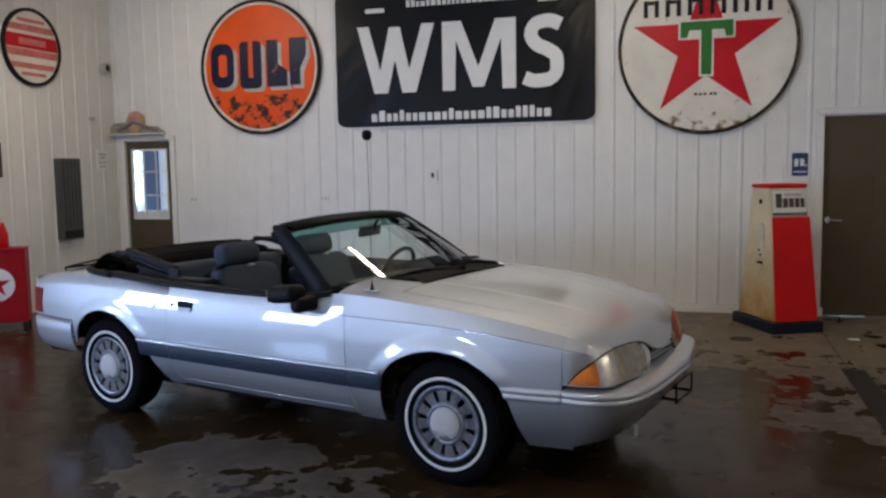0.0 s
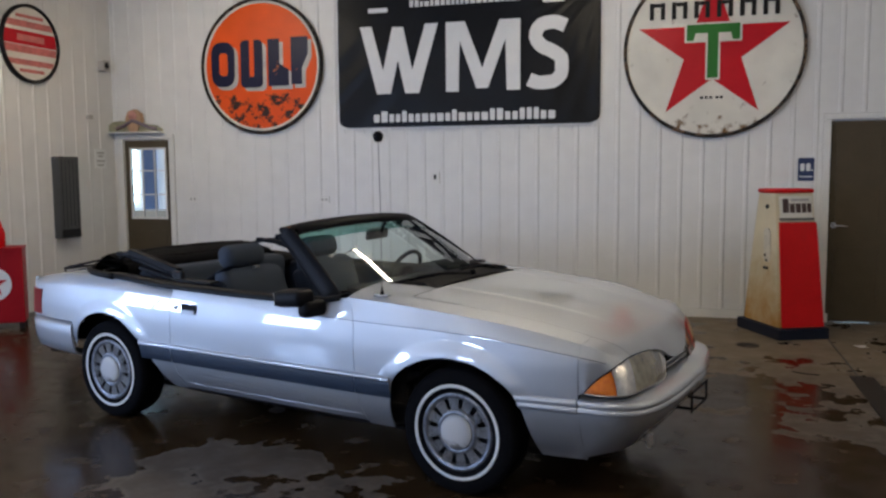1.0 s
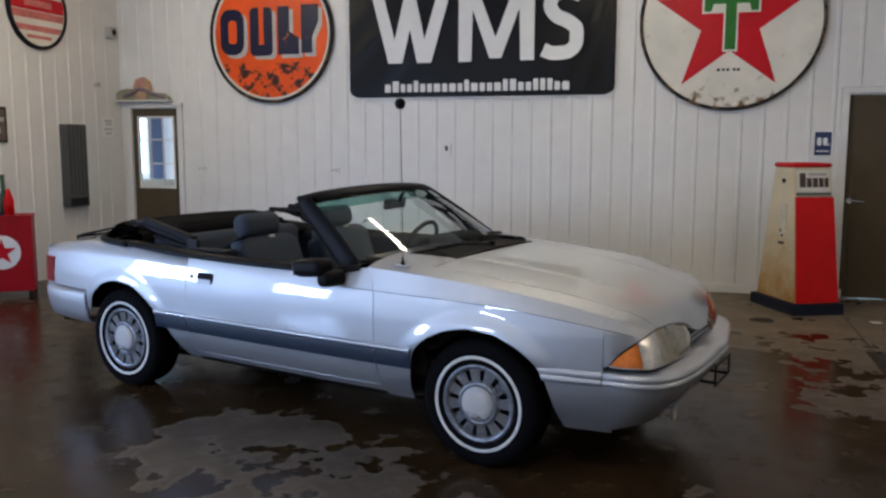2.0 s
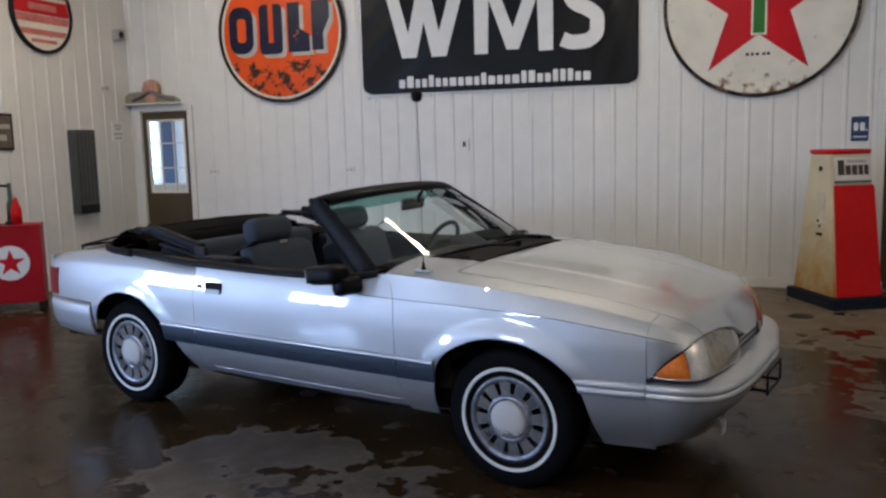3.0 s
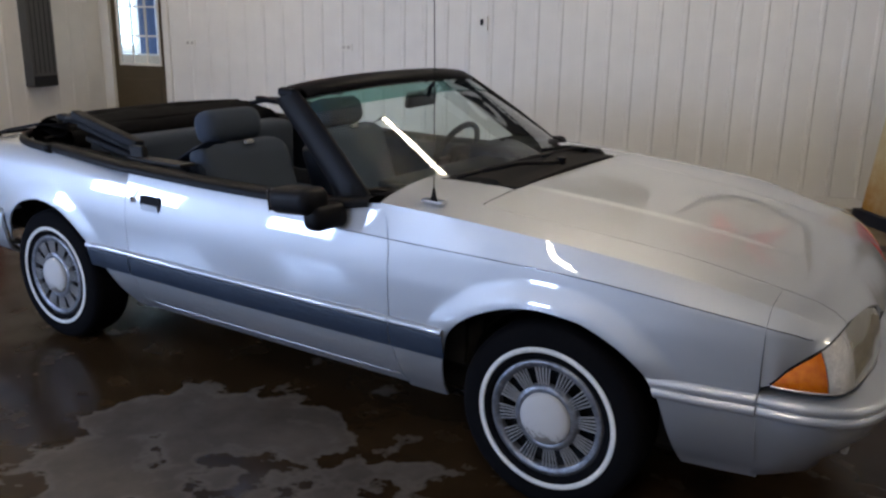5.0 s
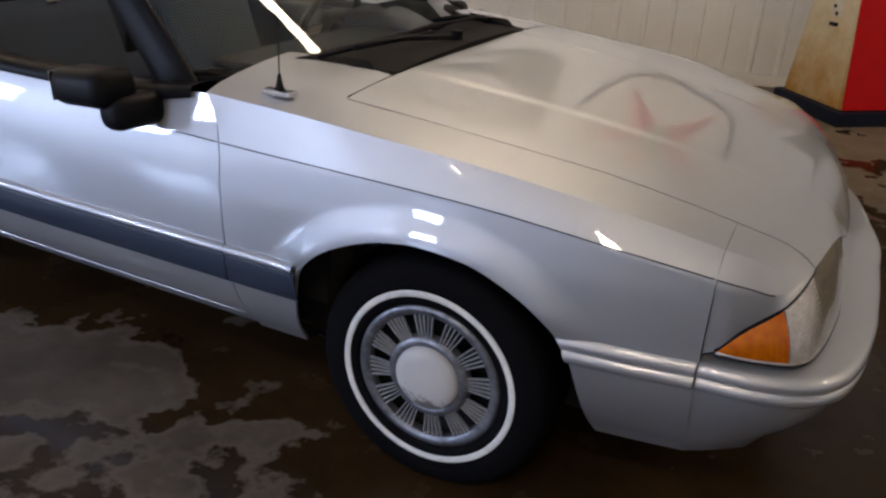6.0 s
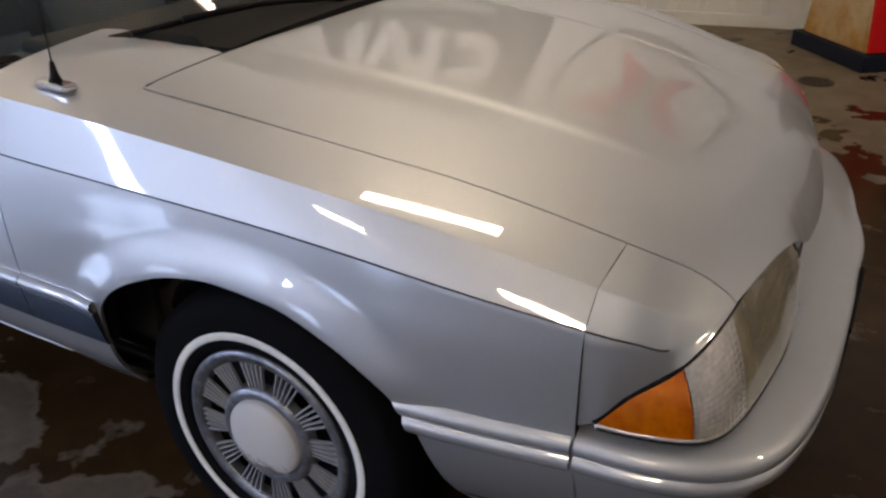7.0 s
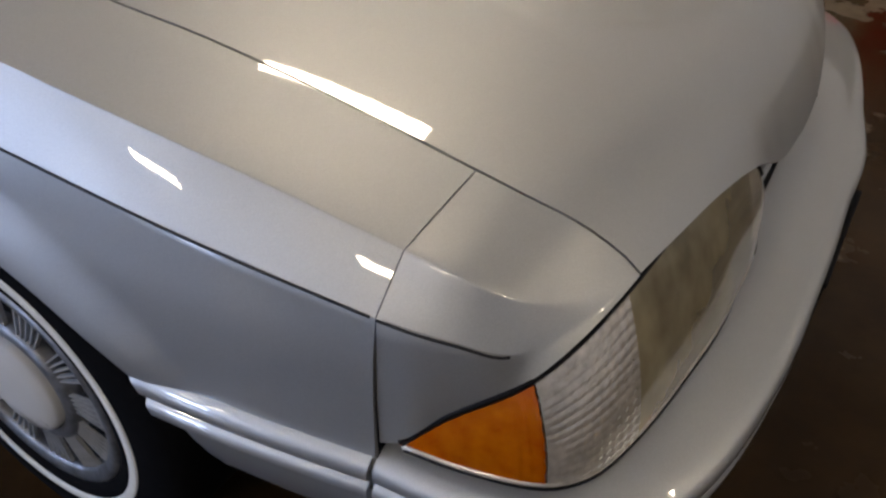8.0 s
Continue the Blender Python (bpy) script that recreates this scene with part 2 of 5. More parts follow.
REDLENS = surface("red_lens", (0.19, 0.006, 0.010), 0.35, coat=0.15, spec=0.2)
FLOOR = wet_concrete("wet_concrete")
STEEL = surface("white_steel_siding", (0.70, 0.69, 0.67), 0.42, vary=0.03, scale=0.8, fine=5)
CEIL = surface("white_ceiling_steel", (0.75, 0.74, 0.71), 0.5, vary=0.03)
DOORBROWN = surface("brown_door_paint", (0.085, 0.066, 0.042), 0.5, vary=0.06, spec=0.15)
TRIMWHITE = surface("white_trim", (0.70, 0.69, 0.66), 0.45, vary=0.03)
BANNER = surface("black_vinyl", (0.006, 0.006, 0.007), 0.34, vary=0.2, scale=1.5, spec=0.12)
BANWHITE = surface("white_print", (0.74, 0.74, 0.73), 0.5, vary=0.03)
ORANGE = rusty("orange_enamel", (0.78, 0.095, 0.014), (0.05, 0.025, 0.02), 0.035, scale=7, low=(-0.12, -0.42, 0.20, "Y"))
NAVY = rusty("navy_enamel", (0.012, 0.013, 0.04), (0.35, 0.10, 0.04), 0.10)
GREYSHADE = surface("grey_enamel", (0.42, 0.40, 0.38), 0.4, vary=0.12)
CREAM = rusty("white_enamel", (0.74, 0.71, 0.63), (0.17, 0.085, 0.03), 0.125, scale=11, low=(-0.62, -0.98, 0.26, "Y"), soft=0.10)
STARRED = rusty("red_enamel", (0.56, 0.010, 0.020), (0.72, 0.66, 0.58), 0.0, scale=6)
GREEN = surface("green_enamel", (0.025, 0.17, 0.03), 0.45, spec=0.2)
INK = surface("black_enamel", (0.010, 0.009, 0.009), 0.45, spec=0.2)
RIMRUST = rusty("worn_black_rim", (0.014, 0.012, 0.011), (0.15, 0.095, 0.06), 0.24, rough=0.55, scale=10, soft=0.08)
REDPAINT = surface("red_paint", (0.60, 0.008, 0.010), 0.4, vary=0.05, spec=0.16)
PUMPWHITE = rusty("aged_cream_paint", (0.62, 0.53, 0.36), (0.40, 0.21, 0.055), 0.08, rough=0.45, scale=2.4, low=(1.0, 0.15, 0.46, "Z"), soft=0.34)
CABRED = surface("dark_red_paint", (0.34, 0.007, 0.013), 0.4, vary=0.06, spec=0.16)
FIN = surface("fin_silver", (0.43, 0.44, 0.46), 0.4, 0.5, vary=0.2, scale=20)
PUMPBLUE = surface("dark_blue_paint", (0.008, 0.012, 0.026), 0.5, spec=0.2)
SIGNBLUE = surface("blue_plastic", (0.012, 0.03, 0.10), 0.4)
GREYMETAL = surface("grey_metal", (0.13, 0.125, 0.12), 0.4, 0.4)
TUBE = glow("lit_diffuser", (0.96, 0.885, 0.70), 44)


# ---- mesh helpers ----
def mesh(name, verts, faces, smooth=True):
    me = bpy.data.meshes.new(name)
    me.from_pydata([tuple(float(c) for c in v) for v in verts], [], faces)
    me.polygons.foreach_set("use_smooth", [smooth] * len(me.polygons))
    me.update()
    return me


def part(name, me, material, parent=None, label="", m=None):
    """Links a mesh as one object under a thing or under a part."""
    if isinstance(me, bmesh.types.BMesh):
        bm, me = me, bpy.data.meshes.new(name)
        bm.to_mesh(me)
        bm.free()
    if not me.materials:
        me.materials.append(material)
    ob = new(name, me)
    if parent:
        ob.parent = parent
    if m is not None:
        ob.matrix_basis = m
    if label:
        ob["label"] = label
    return ob


def thing(name, label, category, m=None, group="", kind=""):
    ob = new(name)
    ob.empty_display_size = 0.1
    if m is not None:
        ob.matrix_world = m
    return tagged(ob, label, category, group, kind)


def box(sx, sy, sz, at=(0, 0, 0), bevel=0.0, seg=2, taper=1.0):
    """A bevelled block centred on at; taper shrinks its top."""
    bm = bmesh.new()
    bmesh.ops.create_cube(bm, size=1)
    for v in bm.verts:
        k = taper if v.co.z > 0 else 1
        v.co = Vector((v.co.x * sx * k, v.co.y * sy * k, v.co.z * sz))
    if bevel:
        bmesh.ops.bevel(bm, geom=bm.edges[:], offset=bevel, segments=seg, affect="EDGES", profile=0.5)
    bmesh.ops.translate(bm, vec=at, verts=bm.verts)
    for f in bm.faces:
        f.smooth = bevel > 0.012
    return bm


def prism(points, z0, z1, bevel=0.0):
    """A plate with the outline points in local xy, from z0 to z1."""
    bm = bmesh.new()
    f = bm.faces.new([bm.verts.new((x, y, z0)) for x, y in points])
    r = bmesh.ops.extrude_face_region(bm, geom=[f])
    bmesh.ops.translate(bm, vec=(0, 0, z1 - z0), verts=[e for e in r["geom"] if isinstance(e, bmesh.types.BMVert)])
    bmesh.ops.recalc_face_normals(bm, faces=bm.faces)
    if bevel:
        bmesh.ops.bevel(bm, geom=[e for e in bm.edges if all(v.co.z == z1 for v in e.verts)], offset=bevel, segments=2, affect="EDGES")
    return bm


def rect(x0, y0, x1, y1):
    return [(x0, y0), (x1, y0), (x1, y1), (x0, y1)]


def round_rect(x0, y0, x1, y1, r, n=5):
    out = []
    for cx, cy, a in ((x1 - r, y0 + r, -90), (x1 - r, y1 - r, 0), (x0 + r, y1 - r, 90), (x0 + r, y0 + r, 180)):
        for i in range(n + 1):
            t = radians(a + 90 * i / n)
            out.append((cx + r * math.cos(t), cy + r * math.sin(t)))
    return out


def circle(r, n=64, cx=0, cy=0):
    return [(cx + r * math.cos(2 * math.pi * i / n), cy + r * math.sin(2 * math.pi * i / n)) for i in range(n)]


def revolve(profile, n=64, axis="z"):
    """profile: (radius, height) pairs, turned round the axis."""
    verts, faces = [], []
    k = len(profile)
    for i in range(n):
        a = 2 * math.pi * i / n
        for r, h in profile:
            x, y = r * math.cos(a), r * math.sin(a)
            verts.append((x, y, h) if axis == "z" else (x, -h, y))
    for i in range(n):
        for j in range(k - 1):
            a, b = i * k + j, ((i + 1) % n) * k + j
            faces.append((a, b, b + 1, a + 1))
    return mesh("turned", verts, faces)


def tube(points, r, n=8, closed=False, radii=None):
    """A round bar along a line of points."""
    pts = [Vector(p) for p in points]
    verts, faces = [], []
    up = Vector((0.13, 0.21, 0.97))
    k = len(pts)
    for i, p in enumerate(pts):
        a = pts[(i - 1) % k] if closed or i else p
        b = pts[(i + 1) % k] if closed or i < k - 1 else p
        d = (b - a).normalized()
        u = d.cross(up).normalized()
        v = d.cross(u)
        rr = radii[i] if radii else r
        for j in range(n):
            t = 2 * math.pi * j / n
            verts.append(p + rr * (math.cos(t) * u + math.sin(t) * v))
    for i in range(k if closed else k - 1):
        for j in range(n):
            a, b = i * n, ((i + 1) % k) * n
            faces.append((a + j, b + j, b + (j + 1) % n, a + (j + 1) % n))
    if not closed:
        faces += [tuple(range(n)), tuple((k - 1) * n + j for j in reversed(range(n)))]
    return mesh("bar", verts, faces)


def loft(grid, flip=False, closed=False):
    """A sheet through rows of points."""
    g = np.asarray(grid, float)
    r, c = g.shape[:2]
    faces = []
    for i in range(r - 1):
        for j in range(c if closed else c - 1):
            q = (i * c + j, i * c + (j + 1) % c, (i + 1) * c + (j + 1) % c, (i + 1) * c + j)
            faces.append(q[::-1] if flip else q)
    return mesh("sheet", g.reshape(-1, 3), faces)


def solid(ob, thick, offset=-1.0):
    s = ob.modifiers.new("thickness", "SOLIDIFY")
    s.thickness, s.offset = thick, offset
    e = ob.modifiers.new("crisp_edge", "EDGE_SPLIT")
    e.split_angle = radians(50)
    return ob


def curve_through(keys, x):
    """A smooth, overshoot-free curve through (x, value...) keys."""
    k = np.asarray(keys, float)
    xs, ys = k[:, 0], k[:, 1:]
    h = np.diff(xs)[:, None]
    d = np.diff(ys, axis=0) / h
    m = np.zeros_like(ys)
    m[0], m[-1] = d[0], d[-1]
    for i in range(1, len(xs) - 1):
        a, b = d[i - 1], d[i]
        ok = a * b > 0
        w1, w2 = 2 * h[i] + h[i - 1], h[i] + 2 * h[i - 1]
        with np.errstate(divide="ignore", invalid="ignore"):
            m[i] = np.where(ok, (w1 + w2) / (w1 / np.where(ok, a, 1) + w2 / np.where(ok, b, 1)), 0)
    x = np.clip(np.atleast_1d(np.asarray(x, float)), xs[0], xs[-1])
    i = np.clip(np.searchsorted(xs, x) - 1, 0, len(xs) - 2)
    t = ((x - xs[i]) / h[i, 0])[:, None]
    out = (2 * t**3 - 3 * t**2 + 1) * ys[i] + (t**3 - 2 * t**2 + t) * h[i] * m[i] + (-2 * t**3 + 3 * t**2) * ys[i + 1] + (t**3 - t**2) * h[i] * m[i + 1]
    return out


def smooth_line(points, n):
    """n points along a smooth line through 2-d or 3-d points."""
    p = np.asarray(points, float)
    u = np.concatenate([[0], np.cumsum(np.linalg.norm(np.diff(p, axis=0), axis=1))])
    return curve_through(np.column_stack([u, p]), np.linspace(0, u[-1], n))


def ease(a, b, x):
    t = np.clip((np.asarray(x, float) - a) / (b - a), 0, 1)
    return t * t * (3 - 2 * t)


WALL_Y, WALL_X, CEILING, SOUTH_Y, EAST_X = 5.335, -6.023, 4.1, -7.0, 6.0


def on_back(x, z, d=0.0):
    """Local xy on the back wall, local z out of it into the room."""
    return pose(x, WALL_Y - d, z, 90, 0, 0)


def on_left(y, z, d=0.0):
    return pose(WALL_X + d, y, z, 90, 0, 90)


# ---- room ----
tagged(part("floor", box(14.4, 14.9, 0.2, (-0.03, -0.8, -0.1)), FLOOR), "wet brown-grey concrete floor with dry patches", "floor", kind="structure")
tagged(part("ceiling", box(14.4, 14.8, 0.15, (-0.03, -0.8, CEILING + 0.075)), CEIL), "white steel ceiling", "ceiling", kind="structure")


def wall_with_holes(name, length, height, holes, m, label):
    """A wall 0.15 thick in local xz from x = 0, its face at local y = 0, with openings (x0, x1, z0, z1)."""
    xs = sorted({0, length, *[h[0] for h in holes], *[h[1] for h in holes]})
    zs = sorted({0, height, *[h[2] for h in holes], *[h[3] for h in holes]})
    bm = bmesh.new()
    for a, b in zip(xs, xs[1:]):
        for c, d in zip(zs, zs[1:]):
            if any(h[0] <= a and b <= h[1] and h[2] <= c and d <= h[3] for h in holes):
                continue
            r = bmesh.ops.create_cube(bm, size=1)
            for v in r["verts"]:
                v.co = Vector(((a + b) / 2 + v.co.x * (b - a), 0.075 + v.co.y * 0.15, (c + d) / 2 + v.co.z * (d - c)))
    bmesh.ops.remove_doubles(bm, verts=bm.verts, dist=1e-5)
    ob = part(name, bm, STEEL, m=m)
    return tagged(ob, label, "wall", kind="structure")


ENTRY = (-5.885, -5.187, 1.957)
WC = (2.361, 3.216, 2.013)
wall_north = wall_with_holes("wall_north", 12.3, CEILING, [(ENTRY[0] + 6.21, ENTRY[1] + 6.21, 0, ENTRY[2]), (WC[0] + 6.21, WC[1] + 6.21, 0, WC[2])], pose(-6.21, WALL_Y, 0), "white ribbed steel back wall")
wall_west = wall_with_holes("wall_west", 12.4, CEILING, [(5.2, 6.2, 0.85, 1.75), (3.15, 4.15, 0.85, 1.75)], pose(WALL_X, -7.0, 0, 0, 0, 90), "white ribbed steel side wall with two windows")
wall_with_holes("wall_south", 12.3, CEILING, [(10.55, 11.55, 1.0, 2.1)], pose(EAST_X + 0.15, SOUTH_Y, 0, 0, 0, 180), "white steel wall with a window")
wall_with_holes("wall_east", 12.4, CEILING, [], pose(EAST_X, WALL_Y, 0, 0, 0, -90), "white ribbed steel side wall")


def siding(length, holes, parent, first, depth, step=0.2161):
    """Steel sheets of four ribs each, cut round the openings."""
    rib = [(-0.026, 0.0), (-0.013, depth), (0.013, depth), (0.026, 0.0)]
    x = first
    while x < length - 0.1:
        w = 4 * step
        pieces = []
        for i in range(4):
            cx = x + i * step
            if cx > length - 0.05:
                break
            lo = 0.02
            for h in holes:
                if h[0] - 0.09 < cx < h[1] + 0.09:
                    lo = h[3] + 0.09
            pieces.append((cx, lo))
        verts, faces = [], []
        for cx, lo in pieces:
            b = len(verts)
            for z in (lo, CEILING - 0.02):
                verts += [(cx + dx, -dy + 0.001, z) for dx, dy in rib]
            faces += [(b, b + 1, b + 5, b + 4), (b + 1, b + 2, b + 6, b + 5), (b + 2, b + 3, b + 7, b + 6)]
        me = mesh("siding_panel", verts, faces, False)
        part("siding_panel", me, STEEL, parent)
        x += w


siding(12.2, [(ENTRY[0] + 6.21, ENTRY[1] + 6.21, 0, ENTRY[2]), (WC[0] + 6.21, WC[1] + 6.21, 0, WC[2])], wall_north, 0.944 + 6.21 - 32 * 0.2161, 0.010)
siding(12.3, [(5.2, 6.2, 0.85, 1.75), (3.15, 4.15, 0.85, 1.75)], wall_west, 0.2, 0.008)

base = part("baseboard", box(8.2, 0.02, 0.09, (-1.7, WALL_Y - 0.02, 0.045), 0.004), TRIMWHITE)
tagged(base, "white metal base trim along the wall", "trim", kind="structure")

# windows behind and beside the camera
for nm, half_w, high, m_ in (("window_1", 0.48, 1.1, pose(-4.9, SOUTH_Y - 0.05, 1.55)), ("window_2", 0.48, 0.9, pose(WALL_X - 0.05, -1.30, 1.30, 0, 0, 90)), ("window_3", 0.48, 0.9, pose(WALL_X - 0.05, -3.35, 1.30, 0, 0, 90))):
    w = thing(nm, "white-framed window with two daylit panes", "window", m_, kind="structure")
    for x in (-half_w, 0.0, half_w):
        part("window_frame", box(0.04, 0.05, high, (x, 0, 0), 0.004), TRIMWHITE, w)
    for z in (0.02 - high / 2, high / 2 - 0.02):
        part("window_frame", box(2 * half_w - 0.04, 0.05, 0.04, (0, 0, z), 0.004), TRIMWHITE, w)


# ---- ceiling lights ----
def strip_light(x, y, turn=0):
    z = 3.55
    t = thing("ceiling_light", "white wraparound fluorescent ceiling light, lit", "ceiling light", pose(x, y, z, 0, 0, turn), "ceiling strip lights")
    part("housing", box(1.24, 0.15, 0.05, (0, 0, 0.11), 0.008), TRIMWHITE, t)
    part("diffuser", box(1.20, 0.125, 0.07, (0, 0, 0.05), 0.02), TUBE, t, "lit white diffuser")
    for s in (-1, 1):
        part("end_cap", box(0.02, 0.14, 0.085, (s * 0.612, 0, 0.052), 0.006), TRIMWHITE, t)
        part("hanger", tube([(s * 0.45, 0, 0.13), (s * 0.45, 0, CEILING - z)], 0.004, 6), GREYMETAL, t)
    return t


for lx, ly, turn in ((0.04, 2.45, -4), (-4.4, 2.9, -20), (4.3, 0.3, -20), (-3.5, -5.0, 15), (0.4, -3.3, 15)):
    strip_light(lx, ly, turn)


# ---- back wall: doors ----
def panel_door(name, x0, x1, top, label, glazed):
    t = thing(name, label, "door", on_back((x0 + x1) / 2, 0, 0), kind="structure")
    hw = (x1 - x0) / 2
    for s in (-1, 1):
        part("jamb", box(0.07, top + 0.06, 0.05, (s * (hw + 0.02), (top + 0.06) / 2, 0.012), 0.006), TRIMWHITE, t)
    part("head", box(2 * hw + 0.11, 0.06, 0.06, (0, top + 0.045, 0.015), 0.006), TRIMWHITE, t)
    if glazed:
        wx, w0, w1 = 0.268, 0.965, 1.865
        part("stile", prism(rect(-hw, 0.01, -wx, top), -0.05, -0.01), DOORBROWN, t)
        part("stile", prism(rect(wx, 0.01, hw, top), -0.05, -0.01), DOORBROWN, t)
        part("rail", prism(rect(-wx, w1, wx, top), -0.05, -0.01), DOORBROWN, t)
        part("rail", prism(rect(-wx, 0.01, wx, w0), -0.05, -0.01), DOORBROWN, t)
        part("lower_panel", prism(round_rect(-0.24, 0.2, 0.24, 0.82, 0.01), -0.012, -0.004, 0.004), DOORBROWN, t)
        for a, b, c, d in ((-wx, w0, -wx + 0.025, w1), (wx - 0.025, w0, wx, w1), (-wx + 0.025, w0, wx - 0.025, w0 + 0.025), (-wx + 0.025, w1 - 0.025, wx - 0.025, w1)):
            part("glazing_bead", prism(rect(a, b, c, d), -0.03, -0.002, 0.004), TRIMWHITE, t)
        for z in (w0 + 0.31, w0 + 0.61):
            part("muntin", prism(rect(-wx + 0.025, z - 0.009, wx - 0.025, z + 0.009), -0.028, -0.008), TRIMWHITE, t)
        for x in (-0.09, 0.09):
            part("muntin", prism(rect(x - 0.008, w0 + 0.025, x + 0.008, w1 - 0.025), -0.027, -0.009), TRIMWHITE, t)
        g = part("pane", prism(rect(-wx + 0.02, w0 + 0.02, wx - 0.02, w1 - 0.02), -0.022, -0.018), PANE, t)
        g.visible_shadow = False
    else:
        part("slab", prism(rect(-hw, 0.01, hw, top), -0.05, -0.012), DOORBROWN, t)
        for cx in (-0.2, 0.2):
            for z0, z1 in ((0.18, 0.76), (0.90, 1.44), (1.56, 1.88)):
                part("raised_panel", prism(rect(cx - 0.15, z0, cx + 0.15, z1), -0.012, -0.002, 0.006), DOORBROWN, t)
        k = part("handle", tube([(-hw + 0.07, 0.98, -0.01), (-hw + 0.07, 0.98, 0.045), (-hw + 0.08, 0.98, 0.05), (-hw + 0.19, 0.975, 0.05)], 0.009, 8), CHROME, t, "satin chrome lever handle")
        part("rose", prism(circle(0.03, 20, -hw + 0.07, 0.98), -0.012, -0.002), CHROME, t)
    return t


panel_door("door_1", ENTRY[0], ENTRY[1], ENTRY[2], "brown half-glazed entry door, closed", True)
panel_door("door_2", WC[0], WC[1], WC[2], "brown panelled restroom door, closed", False)
# the bright room beyond the entry door
beyond = part("backdrop", box(5.0, 0.1, 3.4, (-7.2, 8.4, 1.6)), glow("daylit_office", (0.42, 0.50, 0.60), 0.55))
tagged(beyond, "pale daylit distance beyond the door", "backdrop", kind="structure")
bright = part("office_window", box(0.20, 0.03, 1.5, (-8.03, 8.32, 1.80)), glow("daylit_pane", (0.50, 0.78, 1.0), 5.0))
tagged(bright, "bright daylit window of the office beyond", "window", kind="structure")
post = part("office_banner", box(0.26, 0.05, 2.35, (-7.62, 8.25, 1.175), 0.01), surface("blue_cloth", (0.10, 0.19, 0.42), 0.7))
tagged(post, "blue upright banner in the office", "banner")
desk = part("office_desk", box(1.2, 0.4, 0.95, (-7.4, 7.9, 0.475), 0.01), TRIMWHITE)
tagged(desk, "white counter in the office", "counter")


# ---- back wall: signs ----
def disc_sign(name, m, r, face, rim, label, thick=0.04):
    t = thing(name, label, "sign", m)
    part("face", prism(circle(r - 0.02, 96), 0.0, thick * 0.6), face, t)
    part("rim", revolve([(r - 0.035, 0.0), (r - 0.035, thick), (r - 0.028, thick + 0.006), (r - 0.006, thick + 0.006), (r, thick), (r, 0.0)], 96), rim, t)
    return t


# orange disc with four dark block marks over grey shadows
g = disc_sign("round_sign", on_back(-3.886, 2.806, 0.016), 0.80, ORANGE, RIMRUST, "weathered orange enamel disc sign with dark block marks")
part("white_ring", revolve([(0.735, 0.02), (0.735, 0.027), (0.765, 0.027), (0.765, 0.02)], 96), CREAM, g)
marks = [
    round_rect(-0.66, -0.23, -0.345, 0.30, 0.13),
    round_rect(-0.265, -0.25, 0.03, 0.31, 0.06),
    [(0.10, 0.31), (0.10, -0.24), (0.37, -0.24), (0.37, -0.05), (0.25, 0.02), (0.25, 0.31)],
    [(0.40, 0.32), (0.40, -0.23), (0.54, -0.23), (0.54, -0.04), (0.62, 0.12), (0.62, 0.32)],
]
for pts in marks:
    part("shadow", prism([(x + 0.045, y - 0.04) for x, y in pts], 0.0245, 0.0275), GREYSHADE, g)
    part("mark", prism(pts, 0.028, 0.031), NAVY, g)
part("slot", prism(round_rect(-0.55, -0.10, -0.44, 0.17, 0.04), 0.0315, 0.033), ORANGE, g)
part("slot", prism(rect(-0.145, -0.12, -0.085, 0.31), 0.0315, 0.033), ORANGE, g)

# white disc with a red star, a green tee-shaped bar pair and dark blocks above
s = disc_sign("round_sign", on_back(1.241, 2.761, 0.016), 0.891, CREAM, RIMRUST, "large white enamel disc sign with a red star")
star = []
for i in range(10):
    a = radians(90 + 36 * i)
    rr = 0.768 if i % 2 == 0 else 0.293
    star.append((rr * math.cos(a) - 0.004, rr * math.sin(a)))
part("star", prism(star, 0.025, 0.030), STARRED, s, "red five-pointed star")
part("bar_edge", prism(rect(-0.278, 0.075, 0.278, 0.272), 0.0305, 0.033), CREAM, s)
part("bar_edge", prism(rect(-0.070, -0.305, 0.070, 0.075), 0.0305, 0.033), CREAM, s)
part("bar", prism([(-0.258, 0.092), (-0.19, 0.092), (-0.17, 0.165), (0.17, 0.165), (0.19, 0.092), (0.258, 0.092), (0.258, 0.254), (-0.258, 0.254)], 0.0335, 0.036), GREEN, s)
part("bar", prism(rect(-0.052, -0.285, 0.052, 0.165), 0.0335, 0.036), GREEN, s)
for x in (-0.55, -0.33, -0.11, 0.11, 0.33, 0.55):
    part("block", prism(round_rect(x - 0.080, 0.318, x - 0.035, 0.490, 0.008), 0.0308, 0.0335), INK, s)
    part("block", prism(round_rect(x + 0.030, 0.318, x + 0.075, 0.490, 0.008), 0.0308, 0.0335), INK, s)
    part("block", prism(rect(x - 0.034, 0.445, x + 0.029, 0.485), 0.0308, 0.0335), INK, s)
for x in (-0.10, -0.055, -0.01, 0.05, 0.09):
    part("block", prism(rect(x - 0.014, -0.495, x + 0.016, -0.47), 0.025, 0.027), INK, s)

